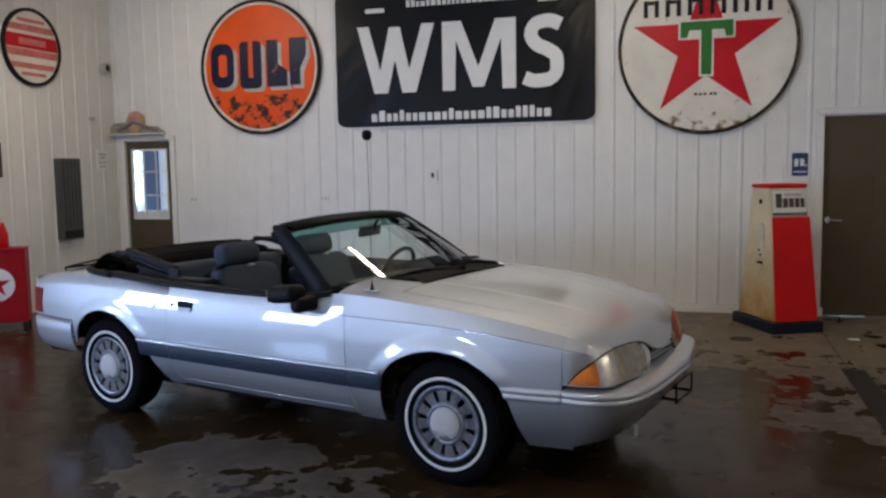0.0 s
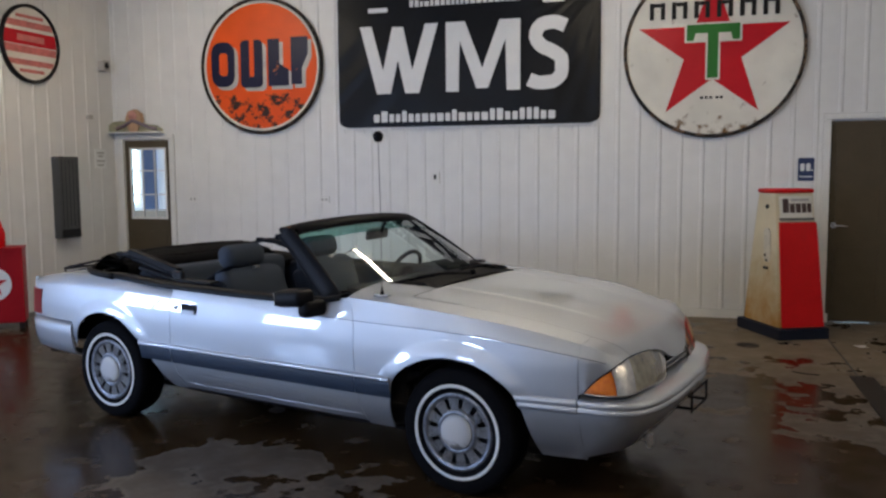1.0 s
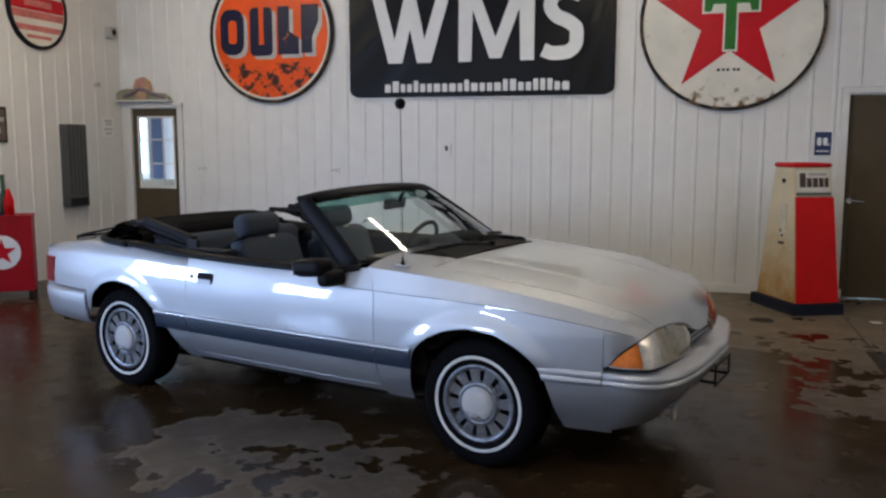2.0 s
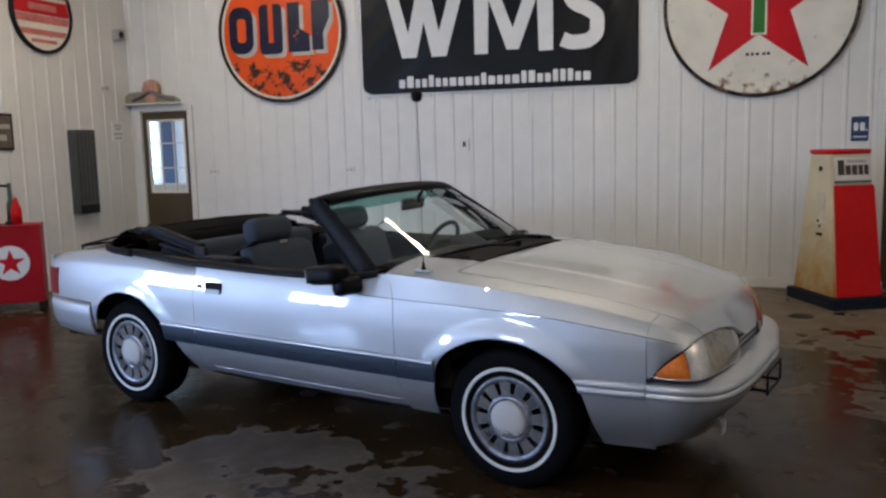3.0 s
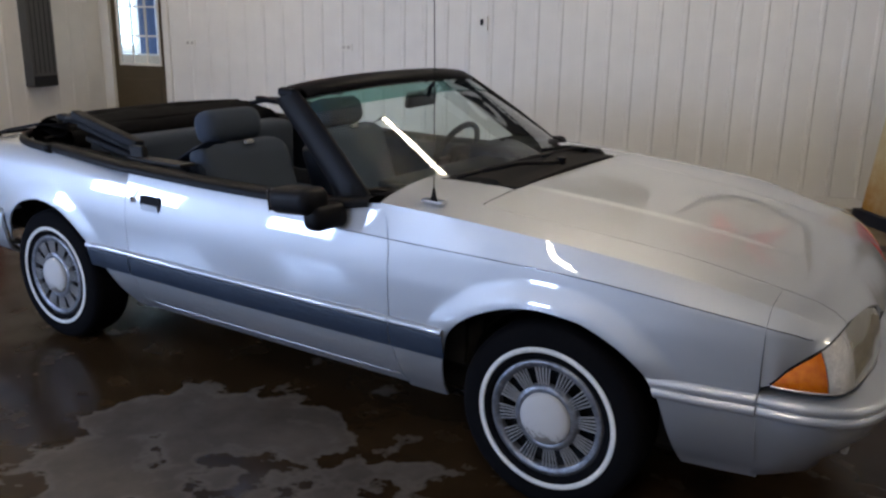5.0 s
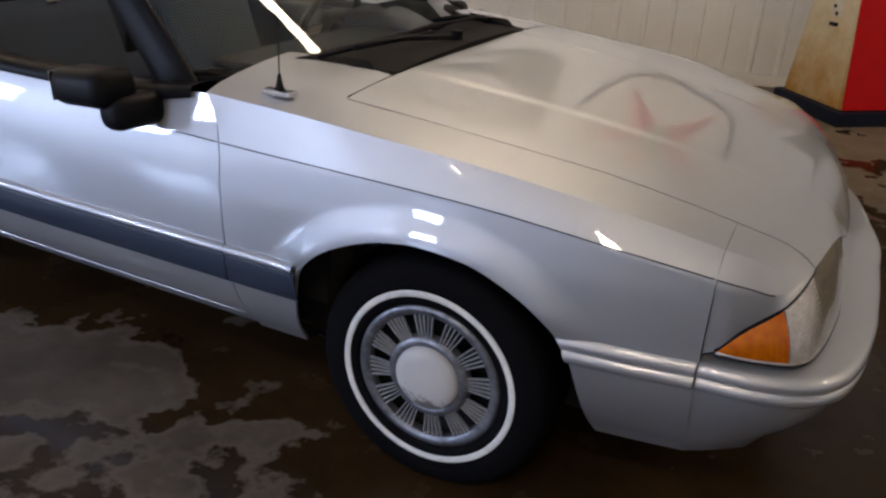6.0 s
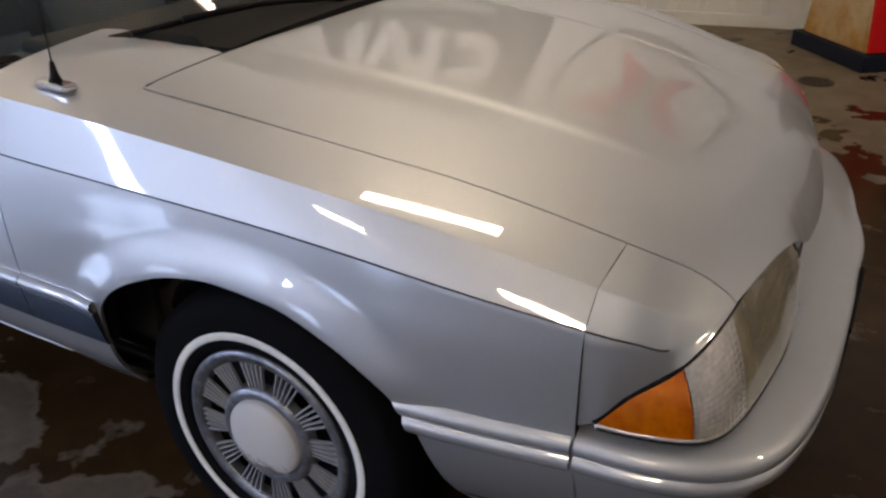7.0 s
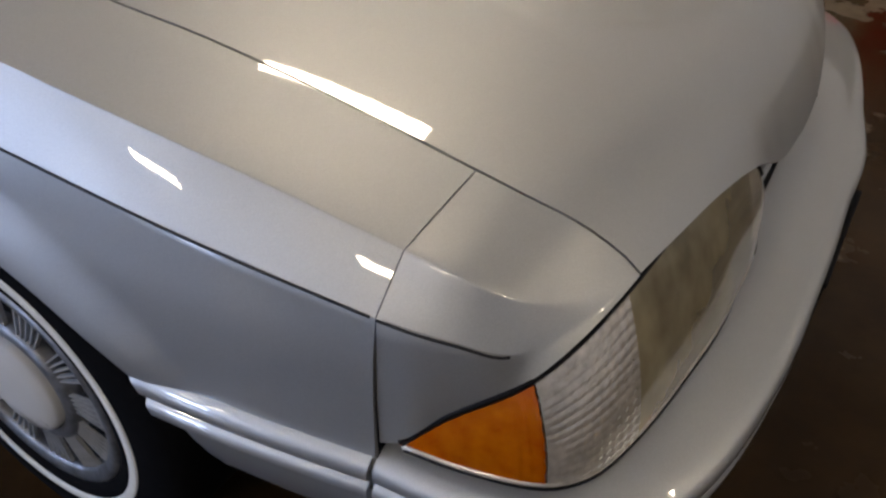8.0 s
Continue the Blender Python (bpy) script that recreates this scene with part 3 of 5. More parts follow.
# vinyl banner: a draped sheet with wrinkles, bars and blocks
bn = thing("vinyl_banner", "black vinyl banner with white block marks, tied at its edge", "banner", on_back(-1.385, 2.815, 0.022))
nx, ny = 90, 46
G = np.zeros((ny, nx, 3))
for j in range(ny):
    for i in range(nx):
        x, y = -1.5 + 3.0 * i / (nx - 1), -0.765 + 1.53 * j / (ny - 1)
        over = max(0.0, abs(y) - 0.765 + 0.10)
        x *= (1.40 + math.sqrt(max(0.0, 0.01 - over * over))) / 1.5
        fold = math.atan2(0.80 - y, 1.56 - x)
        w = 0.0045 * math.sin(fold * 34 + 2.0 * noise.noise((x * 2, y * 2, 1.7))) * float(ease(0.3, 1.3, x)) + 0.010 * noise.noise((x * 1.6 + y * 1.2, y * 0.7, 0.3)) + 0.006 * noise.noise((x * 5 - y * 5, y * 1.2, 4.1)) * (0.4 + abs(x) / 1.5)
        G[j, i] = (x, y, 0.016 + max(w, -0.010))
solid(part("sheet", loft(G), BANNER, bn), 0.002)
part("hem", prism(round_rect(-1.515, -0.785, 1.515, 0.785, 0.11), 0.0, 0.003), BANWHITE, bn)
for i in range(13):
    part("tie", tube([(-1.44 + i * 0.24, -0.78, 0.008), (-1.435 + i * 0.24, -0.83, 0.002)], 0.005, 6), BANWHITE, bn)
Z0, Z1 = 0.030, 0.033
lo, hi = -0.39, 0.37


def stroke(points, w):
    """Outline of a broad line of even width."""
    p = smooth_line([(x, y) for x, y in points], 30)
    t = np.gradient(p, axis=0)
    nrm = np.column_stack([-t[:, 1], t[:, 0]]) / np.linalg.norm(t, axis=1)[:, None]
    return [tuple(q) for q in np.vstack([p + nrm * w / 2, (p - nrm * w / 2)[::-1]])]


shapes = [
    [(-1.22, hi), (-1.08, hi), (-0.945, -0.13), (-0.83, hi - 0.02), (-0.70, hi - 0.02), (-0.595, -0.13), (-0.44, hi), (-0.29, hi), (-0.515, lo), (-0.68, lo), (-0.765, -0.02), (-0.855, lo), (-1.02, lo)],
    [(-0.20, lo), (-0.20, hi), (0.02, hi), (0.215, -0.14), (0.41, hi), (0.64, hi), (0.64, lo), (0.49, lo), (0.475, 0.16), (0.28, lo + 0.03), (0.15, lo + 0.03), (-0.04, 0.16), (-0.055, lo)],
    stroke([(1.13, 0.265), (1.00, 0.312), (0.86, 0.285), (0.805, 0.175), (0.87, 0.065), (1.00, 0.0), (1.09, -0.09), (1.09, -0.215), (0.98, -0.318), (0.85, -0.325), (0.735, -0.285)], 0.145),
]
for pts in shapes:
    part("block", prism(pts, Z0, Z1), BANWHITE, bn)
random.seed(7)
x = -1.065
while x < 1.03:
    w = random.choice((0.055, 0.06, 0.07, 0.075))
    h = random.choice((0.09, 0.09, 0.125))
    part("bar", prism(round_rect(x, -0.71, x + w, -0.71 + h, 0.012, 3), 0.028, 0.0305), BANWHITE, bn)
    x += w + 0.022
x = -0.62
while x < 0.66:
    w = random.choice((0.035, 0.045, 0.055))
    part("bar", prism(rect(x, 0.56, x + w, 0.56 + random.choice((0.055, 0.075))), 0.028, 0.0305), BANWHITE, bn)
    x += w + 0.016
for x in (-1.0, 1.0):
    part("slot_mark", prism(round_rect(x - 0.12, 0.52, x + 0.12, 0.57, 0.024), 0.028, 0.0305), BANWHITE, bn)

# restroom plaque
pl = thing("restroom_plaque", "small blue restroom plaque with white marks", "sign", on_back(2.158, 1.540, 0.004))
part("plate", prism(round_rect(-0.075, -0.115, 0.075, 0.115, 0.012), 0.0, 0.012, 0.002), SIGNBLUE, pl)
for x in (-0.035, 0.02):
    part("mark", prism(round_rect(x - 0.02, -0.02, x + 0.02, 0.06, 0.018), 0.0125, 0.0145), BANWHITE, pl)
part("mark", prism(rect(0.045, -0.02, 0.06, 0.0), 0.0125, 0.0145), BANWHITE, pl)
part("mark", prism(rect(-0.06, -0.08, 0.06, -0.068), 0.0125, 0.0145), BANWHITE, pl)

# light switch, wall outlets
sw = thing("light_switch", "white wall switch with a dark toggle", "switch", on_back(-1.726, 1.471, 0.004))
part("plate", prism(round_rect(-0.05, -0.065, 0.05, 0.065, 0.006), 0, 0.03, 0.003), TRIMWHITE, sw)
part("toggle", box(0.026, 0.055, 0.02, (0, 0.010, 0.035), 0.003), INK, sw)
for x in (-3.103, -4.885):
    o = thing("wall_outlet", "small white outlet plate on the wall", "outlet", on_back(x, 1.220, 0.004), "wall outlets")
    part("plate", prism(round_rect(-0.06, -0.036, 0.06, 0.036, 0.005), 0, 0.018, 0.002), TRIMWHITE, o)
    for dx in (-0.025, 0.025):
        part("socket", prism(round_rect(dx - 0.014, -0.016, dx + 0.014, 0.016, 0.008), 0.0185, 0.020), GREYSHADE, o)

# carved ornament on the door head
orn = thing("door_ornament", "carved green and tan plaque standing on the door head", "ornament", on_back(-5.657, 2.042, 0.03))
ORN1 = surface("olive_paint", (0.26, 0.25, 0.16), 0.6, vary=0.2, scale=9)
ORN2 = surface("tan_paint", (0.45, 0.27, 0.16), 0.6, vary=0.2, scale=9)
part("wing", prism([(-0.42, 0.0), (-0.40, 0.09), (-0.30, 0.15), (-0.16, 0.16), (-0.10, 0.10), (-0.05, 0.12), (-0.05, 0.0)], 0.0, 0.06, 0.01), ORN1, orn)
part("wing", prism([(0.40, 0.0), (0.38, 0.05), (0.30, 0.10), (0.18, 0.11), (0.10, 0.13), (0.05, 0.11), (0.05, 0.0)], 0.0, 0.06, 0.01), ORN1, orn)
part("crest", prism([(-0.05, 0.0), (0.05, 0.0), (0.12, 0.15), (0.10, 0.25), (0.02, 0.30), (-0.07, 0.27), (-0.11, 0.18)], 0.005, 0.075, 0.012), ORN2, orn)
part("ledge", box(0.82, 0.02, 0.09, (0, 0.01, 0.045), 0.004), TRIMWHITE, orn)
part("ribbon", tube([(-0.24, 0.06, 0.08), (-0.12, 0.10, 0.085), (0.0, 0.16, 0.085), (0.12, 0.12, 0.085), (0.24, 0.07, 0.08), (0.34, 0.05, 0.07)], 0.022, 8), surface("mauve_paint", (0.20, 0.15, 0.17), 0.6, vary=0.15), orn, "mauve painted ribbon")
part("boss", revolve([(0.0, 0.03), (0.035, 0.025), (0.06, 0.0)], 20), surface("pink_paint", (0.52, 0.24, 0.20), 0.6, vary=0.15), orn, "", pose(0.0, 0.22, 0.078))

# ---- left wall ----
rs = disc_sign("round_sign", on_left(3.968, 2.981, 0.004), 0.43, CREAM, INK, "round white sign with faded red bands")
FADED = surface("faded_red", (0.55, 0.16, 0.14), 0.5, vary=0.2, scale=12)
def chord(z0, z1, r=0.385, n=8):
    out = [(math.sqrt(r * r - z * z), z) for z in np.linspace(z0, z1, n)]
    return out + [(-x, z) for x, z in reversed(out)]
part("band", prism(chord(-0.02, 0.13), 0.025, 0.029), STARRED, rs)
part("band", prism(chord(-0.11, -0.03), 0.025, 0.028), FADED, rs)
part("band", prism(chord(0.17, 0.24), 0.025, 0.028), FADED, rs)
part("band", prism(chord(-0.24, -0.18), 0.025, 0.028), FADED, rs)
for z, w in ((0.29, 0.2), (-0.30, 0.18)):
    part("bar", prism(rect(-w, z - 0.018, w, z + 0.018), 0.025, 0.028), FADED, rs)
part("bar", prism(rect(-0.2, 0.02, 0.2, 0.09), 0.0295, 0.031), FADED, rs)

hp = thing("wall_heater", "tall dark grey metal wall unit", "wall unit", on_left(4.371, 1.27, 0.0))
part("body", prism(round_rect(-0.16, -0.475, 0.16, 0.475, 0.015), 0.001, 0.11, 0.008), surface("dark_grey_metal", (0.07, 0.07, 0.068), 0.45, 0.3), hp)
part("base_cap", box(0.30, 0.10, 0.10, (0, -0.42, 0.065), 0.008), DARKMETAL, hp)
for i in range(5):
    part("groove", prism(rect(-0.12 + i * 0.06 - 0.004, -0.34, -0.12 + i * 0.06 + 0.004, 0.44), 0.1105, 0.113), DARKMETAL, hp)

pf = thing("framed_picture", "small dark framed picture on the wall", "picture", on_left(3.298, 1.72, 0.004))
part("frame_border", prism(rect(-0.14, -0.185, 0.14, 0.185), 0, 0.02, 0.004), DARKMETAL, pf)
part("print", prism(rect(-0.115, -0.16, 0.115, 0.16), 0.0205, 0.022), surface("dark_print", (0.10, 0.075, 0.055), 0.4, vary=0.35, scale=14), pf)
part("mark", prism(rect(-0.10, 0.03, 0.10, 0.075), 0.0225, 0.0235), GREYSHADE, pf)
part("mark", prism(rect(-0.05, -0.09, 0.05, -0.03), 0.0225, 0.0235), GREYSHADE, pf)

al = thing("wall_speaker", "small grey box high on the wall", "alarm", on_left(5.135, 2.876, 0.004))
part("body", prism(round_rect(-0.06, -0.065, 0.06, 0.065, 0.01), 0, 0.09, 0.01), GREYSHADE, al)
part("grille", prism(circle(0.04, 20), 0.0905, 0.094), DARKMETAL, al)
nt_ = thing("wall_notice", "small white notice card with grey bars", "notice", on_left(5.055, 1.73, 0.004))
part("card", prism(rect(-0.1, -0.12, 0.1, 0.12), 0, 0.005), BANWHITE, nt_)
for z, w in ((0.07, 0.07), (0.03, 0.05), (-0.03, 0.075), (-0.08, 0.06)):
    part("bar", prism(rect(-w, z - 0.012, w, z + 0.012), 0.0055, 0.007), GREYSHADE, nt_)
kn = thing("wall_sensor", "small grey sensor on the wall", "sensor", on_left(4.866, 2.231, 0.004))
part("body", prism(round_rect(-0.04, -0.025, 0.04, 0.025, 0.008), 0, 0.04, 0.006), GREYSHADE, kn)

# red cabinet with a star disc, and the oil pump on it
cb = thing("red_cabinet", "red metal oil cabinet with a white star disc", "cabinet", pose(-5.53, 2.82, 0, 0, 0, 37))
part("body", box(0.512, 0.30, 0.74, (0, 0.15, 0.435), 0.01), CABRED, cb)
for fx in (-0.22, 0.22):
    for fy in (0.03, 0.27):
        part("foot", box(0.05, 0.05, 0.07, (fx, fy, 0.035), 0.006), INK, cb)
part("top", box(0.523, 0.312, 0.02, (0, 0.15, 0.812), 0.006), CABRED, cb)
em = part("disc", prism(circle(0.168, 48), 0.0, 0.004), BANWHITE, cb, "white disc", pose(-0.02, -0.001, 0.46, 90))
st = []
for i in range(10):
    a = radians(90 + 36 * i)
    rr = 0.135 if i % 2 == 0 else 0.052
    st.append((rr * math.cos(a), rr * math.sin(a)))
part("star", prism(st, 0.0045, 0.007), STARRED, em, "red star")
op = thing("hand_oil_pump", "old hand crank oil pump, green and red", "oil pump", pose(-5.595, 2.92, 0.822, 0, 0, 37))
part("base", prism(circle(0.06, 20), 0, 0.03), INK, op)
part("column", revolve([(0.0, 0.03), (0.04, 0.03), (0.035, 0.2), (0.02, 0.24), (0.018, 0.40), (0.0, 0.40)], 16), surface("dark_green_paint", (0.02, 0.06, 0.03), 0.5), op)
part("spout", tube([(0.0, 0, 0.37), (-0.06, 0, 0.375), (-0.20, 0, 0.37), (-0.27, 0, 0.39)], 0.013, 8), DARKMETAL, op)
part("tank", revolve([(0.0, 0.0), (0.05, 0.0), (0.05, 0.14), (0.03, 0.2), (0.012, 0.26), (0.0, 0.26)], 16), REDPAINT, op, "", pose(0.045, -0.02, 0))

# ---- vintage fuel pump ----
fp = thing("fuel_pump", "vintage red and aged cream fuel pump on a dark base", "fuel pump", pose(1.905, 4.64, 0, 0, 0, 26))
part("base", box(0.50, 0.74, 0.10, (0, 0.0, 0.05), 0.006), PUMPBLUE, fp, "dark blue plinth")
def tapered(w0, w1, d0, d1, z0, z1, y=0.0):
    v = [(sx * w, sy * d + y, z) for z, w, d in ((z0, w0, d0), (z1, w1, d1)) for sx, sy in ((-1, -1), (1, -1), (1, 1), (-1, 1))]
    bm = bmesh.new()
    vs = [bm.verts.new(p) for p in v]
    for f in ((3, 2, 1, 0), (4, 5, 6, 7), (0, 1, 5, 4), (1, 2, 6, 5), (2, 3, 7, 6), (3, 0, 4, 7)):
        bm.faces.new([vs[i] for i in f])
    bmesh.ops.bevel(bm, geom=bm.edges[:], offset=0.012, segments=2, affect="EDGES")
    return bm
part("body", tapered(0.215, 0.185, 0.32, 0.15, 0.10, 1.33), PUMPWHITE, fp, "aged cream sheet-metal body")
cap_bm = box(0.39, 0.32, 0.04, (0, 0, 1.345), 0.018, 3)
part("lid", cap_bm, REDPAINT, fp, "red lid")
# red front, leaning back with the taper
fr_pts = [(-0.20, 0.11), (0.213, 0.11), (0.192, 1.04), (0.182, 1.06), (-0.178, 1.06)]
def lean(z):
    return -(0.32 + (0.15 - 0.32) * (z - 0.10) / 1.23)
v = [(x, lean(z) - 0.003, z) for x, z in fr_pts] + [(x, lean(z) - 0.022, z) for x, z in fr_pts]
bm = bmesh.new()
vs = [bm.verts.new(p) for p in v]
bm.faces.new(vs[5:])
bm.faces.new(vs[:5][::-1])
for i in range(5):
    bm.faces.new((vs[i], vs[(i + 1) % 5], vs[5 + (i + 1) % 5], vs[5 + i]))
bmesh.ops.recalc_face_normals(bm, faces=bm.faces)
part("front_panel", bm, REDPAINT, fp, "bright red front panel")
slope = math.degrees(math.atan2(0.17, 1.23))
fm = pose(0, lean(1.20) - 0.006, 1.20, 90 - slope, 0, 0)
part("name_plate", prism(rect(-0.165, -0.10, 0.165, 0.10), 0.0, 0.004), CREAM, fp, "cream plate with brown bars", fm)
for x0, x1, y0, y1 in ((-0.135, -0.075, -0.055, 0.075), (-0.065, -0.015, -0.055, 0.03), (-0.005, 0.045, -0.055, 0.03), (0.055, 0.10, -0.055, 0.03), (0.11, 0.15, -0.055, 0.03)):
    part("bar", prism(rect(x0, y0, x1, y1), 0.0045, 0.006), surface("brown_print", (0.06, 0.03, 0.025), 0.5), fp, "", fm)
part("bar", prism(rect(-0.05, 0.05, 0.13, 0.075), 0.0045, 0.006), GREYSHADE, fp, "", fm)
part("ledge", prism(rect(-0.17, -0.125, 0.17, -0.105), 0.0, 0.012), GREYMETAL, fp, "", fm)
# nozzle hook and hose traces on the side
part("filler_hole", prism(circle(0.022, 20), 0.0, 0.01), INK, fp, "", pose(-0.189, -0.02, 1.20, 90, 0, -90))
part("side_plate", prism(round_rect(-0.055, -0.16, 0.055, 0.16, 0.045), 0.0, 0.006, 0.002), surface("faded_cream_paint", (0.55, 0.50, 0.40), 0.5, vary=0.12), fp, "faded cream side plate", pose(-0.1985, -0.05, 0.84, 90 + 1.4, 0, -90))
for y, z in ((-0.02, 0.745), (-0.05, 0.70)):
    part("bolt_hole", prism(circle(0.013, 16), 0.0, 0.006), INK, fp, "", pose(-0.2015, y, z, 90, 0, -90))
part("bracket", box(0.02, 0.07, 0.022, (-0.21, -0.05, 0.63), 0.005), DARKMETAL, fp)

# litter on the floor
scrap = thing("paper_scrap", "small crumpled white paper scrap on the floor", "paper", pose(2.496, 4.08, 0.001, 0, 0, 20))
bm = bmesh.new()
bmesh.ops.create_grid(bm, x_segments=6, y_segments=6, size=0.045)
for v in bm.verts:
    v.co.z = 0.010 + 0.010 * noise.noise((v.co.x * 40, v.co.y * 40, 2.0))
part("sheet", bm, BANWHITE, scrap)
twig = thing("wire_offcut", "short dark bent wire offcut on the floor", "wire", pose(1.916, 2.954, 0.004))
part("wire", tube([(-0.09, 0.05, 0), (-0.03, 0.0, 0), (0.03, -0.012, 0), (0.09, -0.025, 0)], 0.004, 6), INK, twig)

# floor drain and joint
dr = thing("floor_drain", "small round iron drain cover in the floor", "drain", pose(1.562, 3.945, 0.002), kind="structure")
part("cover", prism(circle(0.10, 28), 0.0, 0.004), surface("rusty_iron", (0.06, 0.045, 0.035), 0.6, 0.5), dr)
for i in range(5):
    part("slot", prism(rect(-0.07, -0.06 + i * 0.03 - 0.005, 0.07, -0.06 + i * 0.03 + 0.005), 0.0042, 0.005), INK, dr)
jt = part("floor_joint", box(0.012, 2.33, 0.003, (2.28, 4.13, 0.0016)), SEAM)
tagged(jt, "dark sawn joint in the concrete floor", "joint", kind="structure")
jt2 = part("floor_channel", box(0.165, 5.18, 0.006, (2.30, 0.37, 0.003), 0.002), surface("dark_iron_channel", (0.022, 0.016, 0.012), 0.55, vary=0.25, scale=12, spec=0.2), None)
tagged(jt2, "dark iron trench cover in the floor", "drain", kind="structure")


# ---- the convertible ----
# Local frame: x forward from the front axle, y to the car's left, z up.
car = thing("convertible_car", "silver-blue two-door convertible with its black top folded down", "car", pose(0.21, 0.762, 0, 0, 0, -14.80))
WB = 2.553

PLAN = [(-3.5, 0.72), (-3.38, 0.765), (-3.2, 0.803), (-2.9, 0.836), (-2.5, 0.855), (-1.8, 0.868), (-1.2, 0.872), (-0.56, 0.868), (-0.3, 0.862), (0.0, 0.853), (0.33, 0.834), (0.61, 0.791), (0.67, 0.776)]
BULGE = [(0.18, -0.16), (0.26, -0.115), (0.31, -0.075), (0.38, -0.035), (0.45, -0.012), (0.53, 0.0), (0.60, 0.004), (0.67, 0.005), (0.73, 0.001), (0.78, -0.007), (0.83, -0.019), (1.0, -0.07)]
CREASE = [(-3.6, 0.80), (-1.9, 0.812), (-0.80, 0.809), (-0.57, 0.806), (0.04, 0.794), (0.61, 0.7365), (0.67, 0.725)]
RIDGE = [(-0.66, 0.848, 0.924), (-0.6, 0.845, 0.921), (0.0, 0.815, 0.877), (0.25, 0.799, 0.850), (0.365, 0.786, 0.833), (0.467, 0.771, 0.814), (0.59, 0.752, 0.788), (0.67, 0.736, 0.769)]
HOODC = (0.9105, -0.1055, -0.0434, -0.0763)
FARCH = [(-0.41, 0.20), (-0.395, 0.28), (-0.368, 0.40), (-0.338, 0.515), (-0.285, 0.582), (-0.2, 0.634), (-0.1, 0.668), (-0.02, 0.678), (0.1, 0.667), (0.19, 0.634), (0.275, 0.581), (0.325, 0.528), (0.358, 0.44), (0.384, 0.30), (0.40, 0.2)]
RARCH = [(-2.885, 0.22), (-2.875, 0.40), (-2.83, 0.51), (-2.76, 0.60), (-2.66, 0.66), (-2.53, 0.686), (-2.40, 0.67), (-2.28, 0.615), (-2.19, 0.54), (-2.12, 0.45), (-2.07, 0.36), (-2.02, 0.25), (-2.01, 0.2)]
ARCHES = np.vstack([smooth_line(FARCH, 160), smooth_line(RARCH, 160)])


def plan(x):
    return curve_through(PLAN, x)[:, 0]


def side(x, z):
    """Half-width of the flank at x and height z, with the wheel-arch lips standing proud."""
    x, z = np.broadcast_arrays(np.asarray(x, float), np.asarray(z, float))
    xf, zf = x.ravel(), z.ravel()
    s = plan(xf) + curve_through(BULGE, zf)[:, 0] + 0.006 * ease(0.72, 0.83, zf) * ease(-0.75, -0.35, xf)
    d = np.min(np.hypot(xf[:, None] - ARCHES[None, :, 0], zf[:, None] - ARCHES[None, :, 1]), axis=1)
    s = s + 0.016 * (1 - ease(0.0, 0.092, d)) * ease(0.46, 0.60, zf)
    return s.reshape(x.shape)


def top(x, s):
    """Height of hood and fender tops at x and half-width s."""
    x, s = np.broadcast_arrays(np.asarray(x, float), np.asarray(s, float))
    xf, sf = x.ravel(), np.abs(s.ravel())
    r = curve_through(RIDGE, xf)
    c = HOODC[0] + xf * (HOODC[1] + xf * (HOODC[2] + xf * HOODC[3]))
    k = np.clip(sf / r[:, 0], 0, 1)
    return (r[:, 1] + (c - r[:, 1]) * (1 - k ** 4.2)).reshape(x.shape)


SEAMLINE = [(0.25, 0.0), (0.35, 0.0), (0.6, -0.006), (0.77, -0.010), (0.85, -0.024), (0.89, -0.042), (0.93, -0.068)]


def door_line(g):
    """Bends the sheet metal beside the door's front gap so that the gap sweeps back at the top."""
    g = np.array(g, float)
    bend = np.interp(g[..., 2], [p[0] for p in SEAMLINE], [p[1] for p in SEAMLINE])
    g[..., 0] += bend * (1 - ease(0.0, 0.22, np.abs(g[..., 0] + 0.556)))
    return g


def set_back(g):
    """The nose stands a little askew on the body: its left corner sits further back than its right."""
    g = np.array(g, float)
    y = g[..., 1]
    g[..., 0] -= 0.125 * np.maximum(y, 0) * ease(0.0, 0.36, y) * ease(0.1, 0.6, g[..., 0])
    return g


def both(name, grid, material, label="", thick=0.008, mirror=True, parent=None):
    """A panel on the car's right side and its mirror on the left; the grid is in (x, half-width, z)."""
    out = []
    for sg in ((-1, 1) if mirror else (-1,)):
        g = np.array(grid, float)
        g[..., 1] *= sg
        g = set_back(g)
        ob = part(name, loft(g, flip=sg > 0), material, parent or car, label)
        if thick:
            solid(ob, thick, -1.0)
        out.append(ob)
    return out


def arch_floor(x, arch, low):
    """Lower edge of a panel over a wheel opening."""
    a = smooth_line(arch, 200)
    z = np.interp(x, a[:, 0], a[:, 1], left=-1, right=-1)
    return np.maximum(z, low)


SILL = 0.270
GAP = 0.0016


def flank_grid(xs, lows, tops, rows=22):
    g = np.zeros((rows, len(xs), 3))
    for i in range(rows):
        t = i / (rows - 1)
        z = lows + (tops - lows) * t
        g[i, :, 0], g[i, :, 2] = xs, z
        g[i, :, 1] = side(xs, z)
    return g


def crease(x):
    return curve_through(CREASE, x)[:, 0]


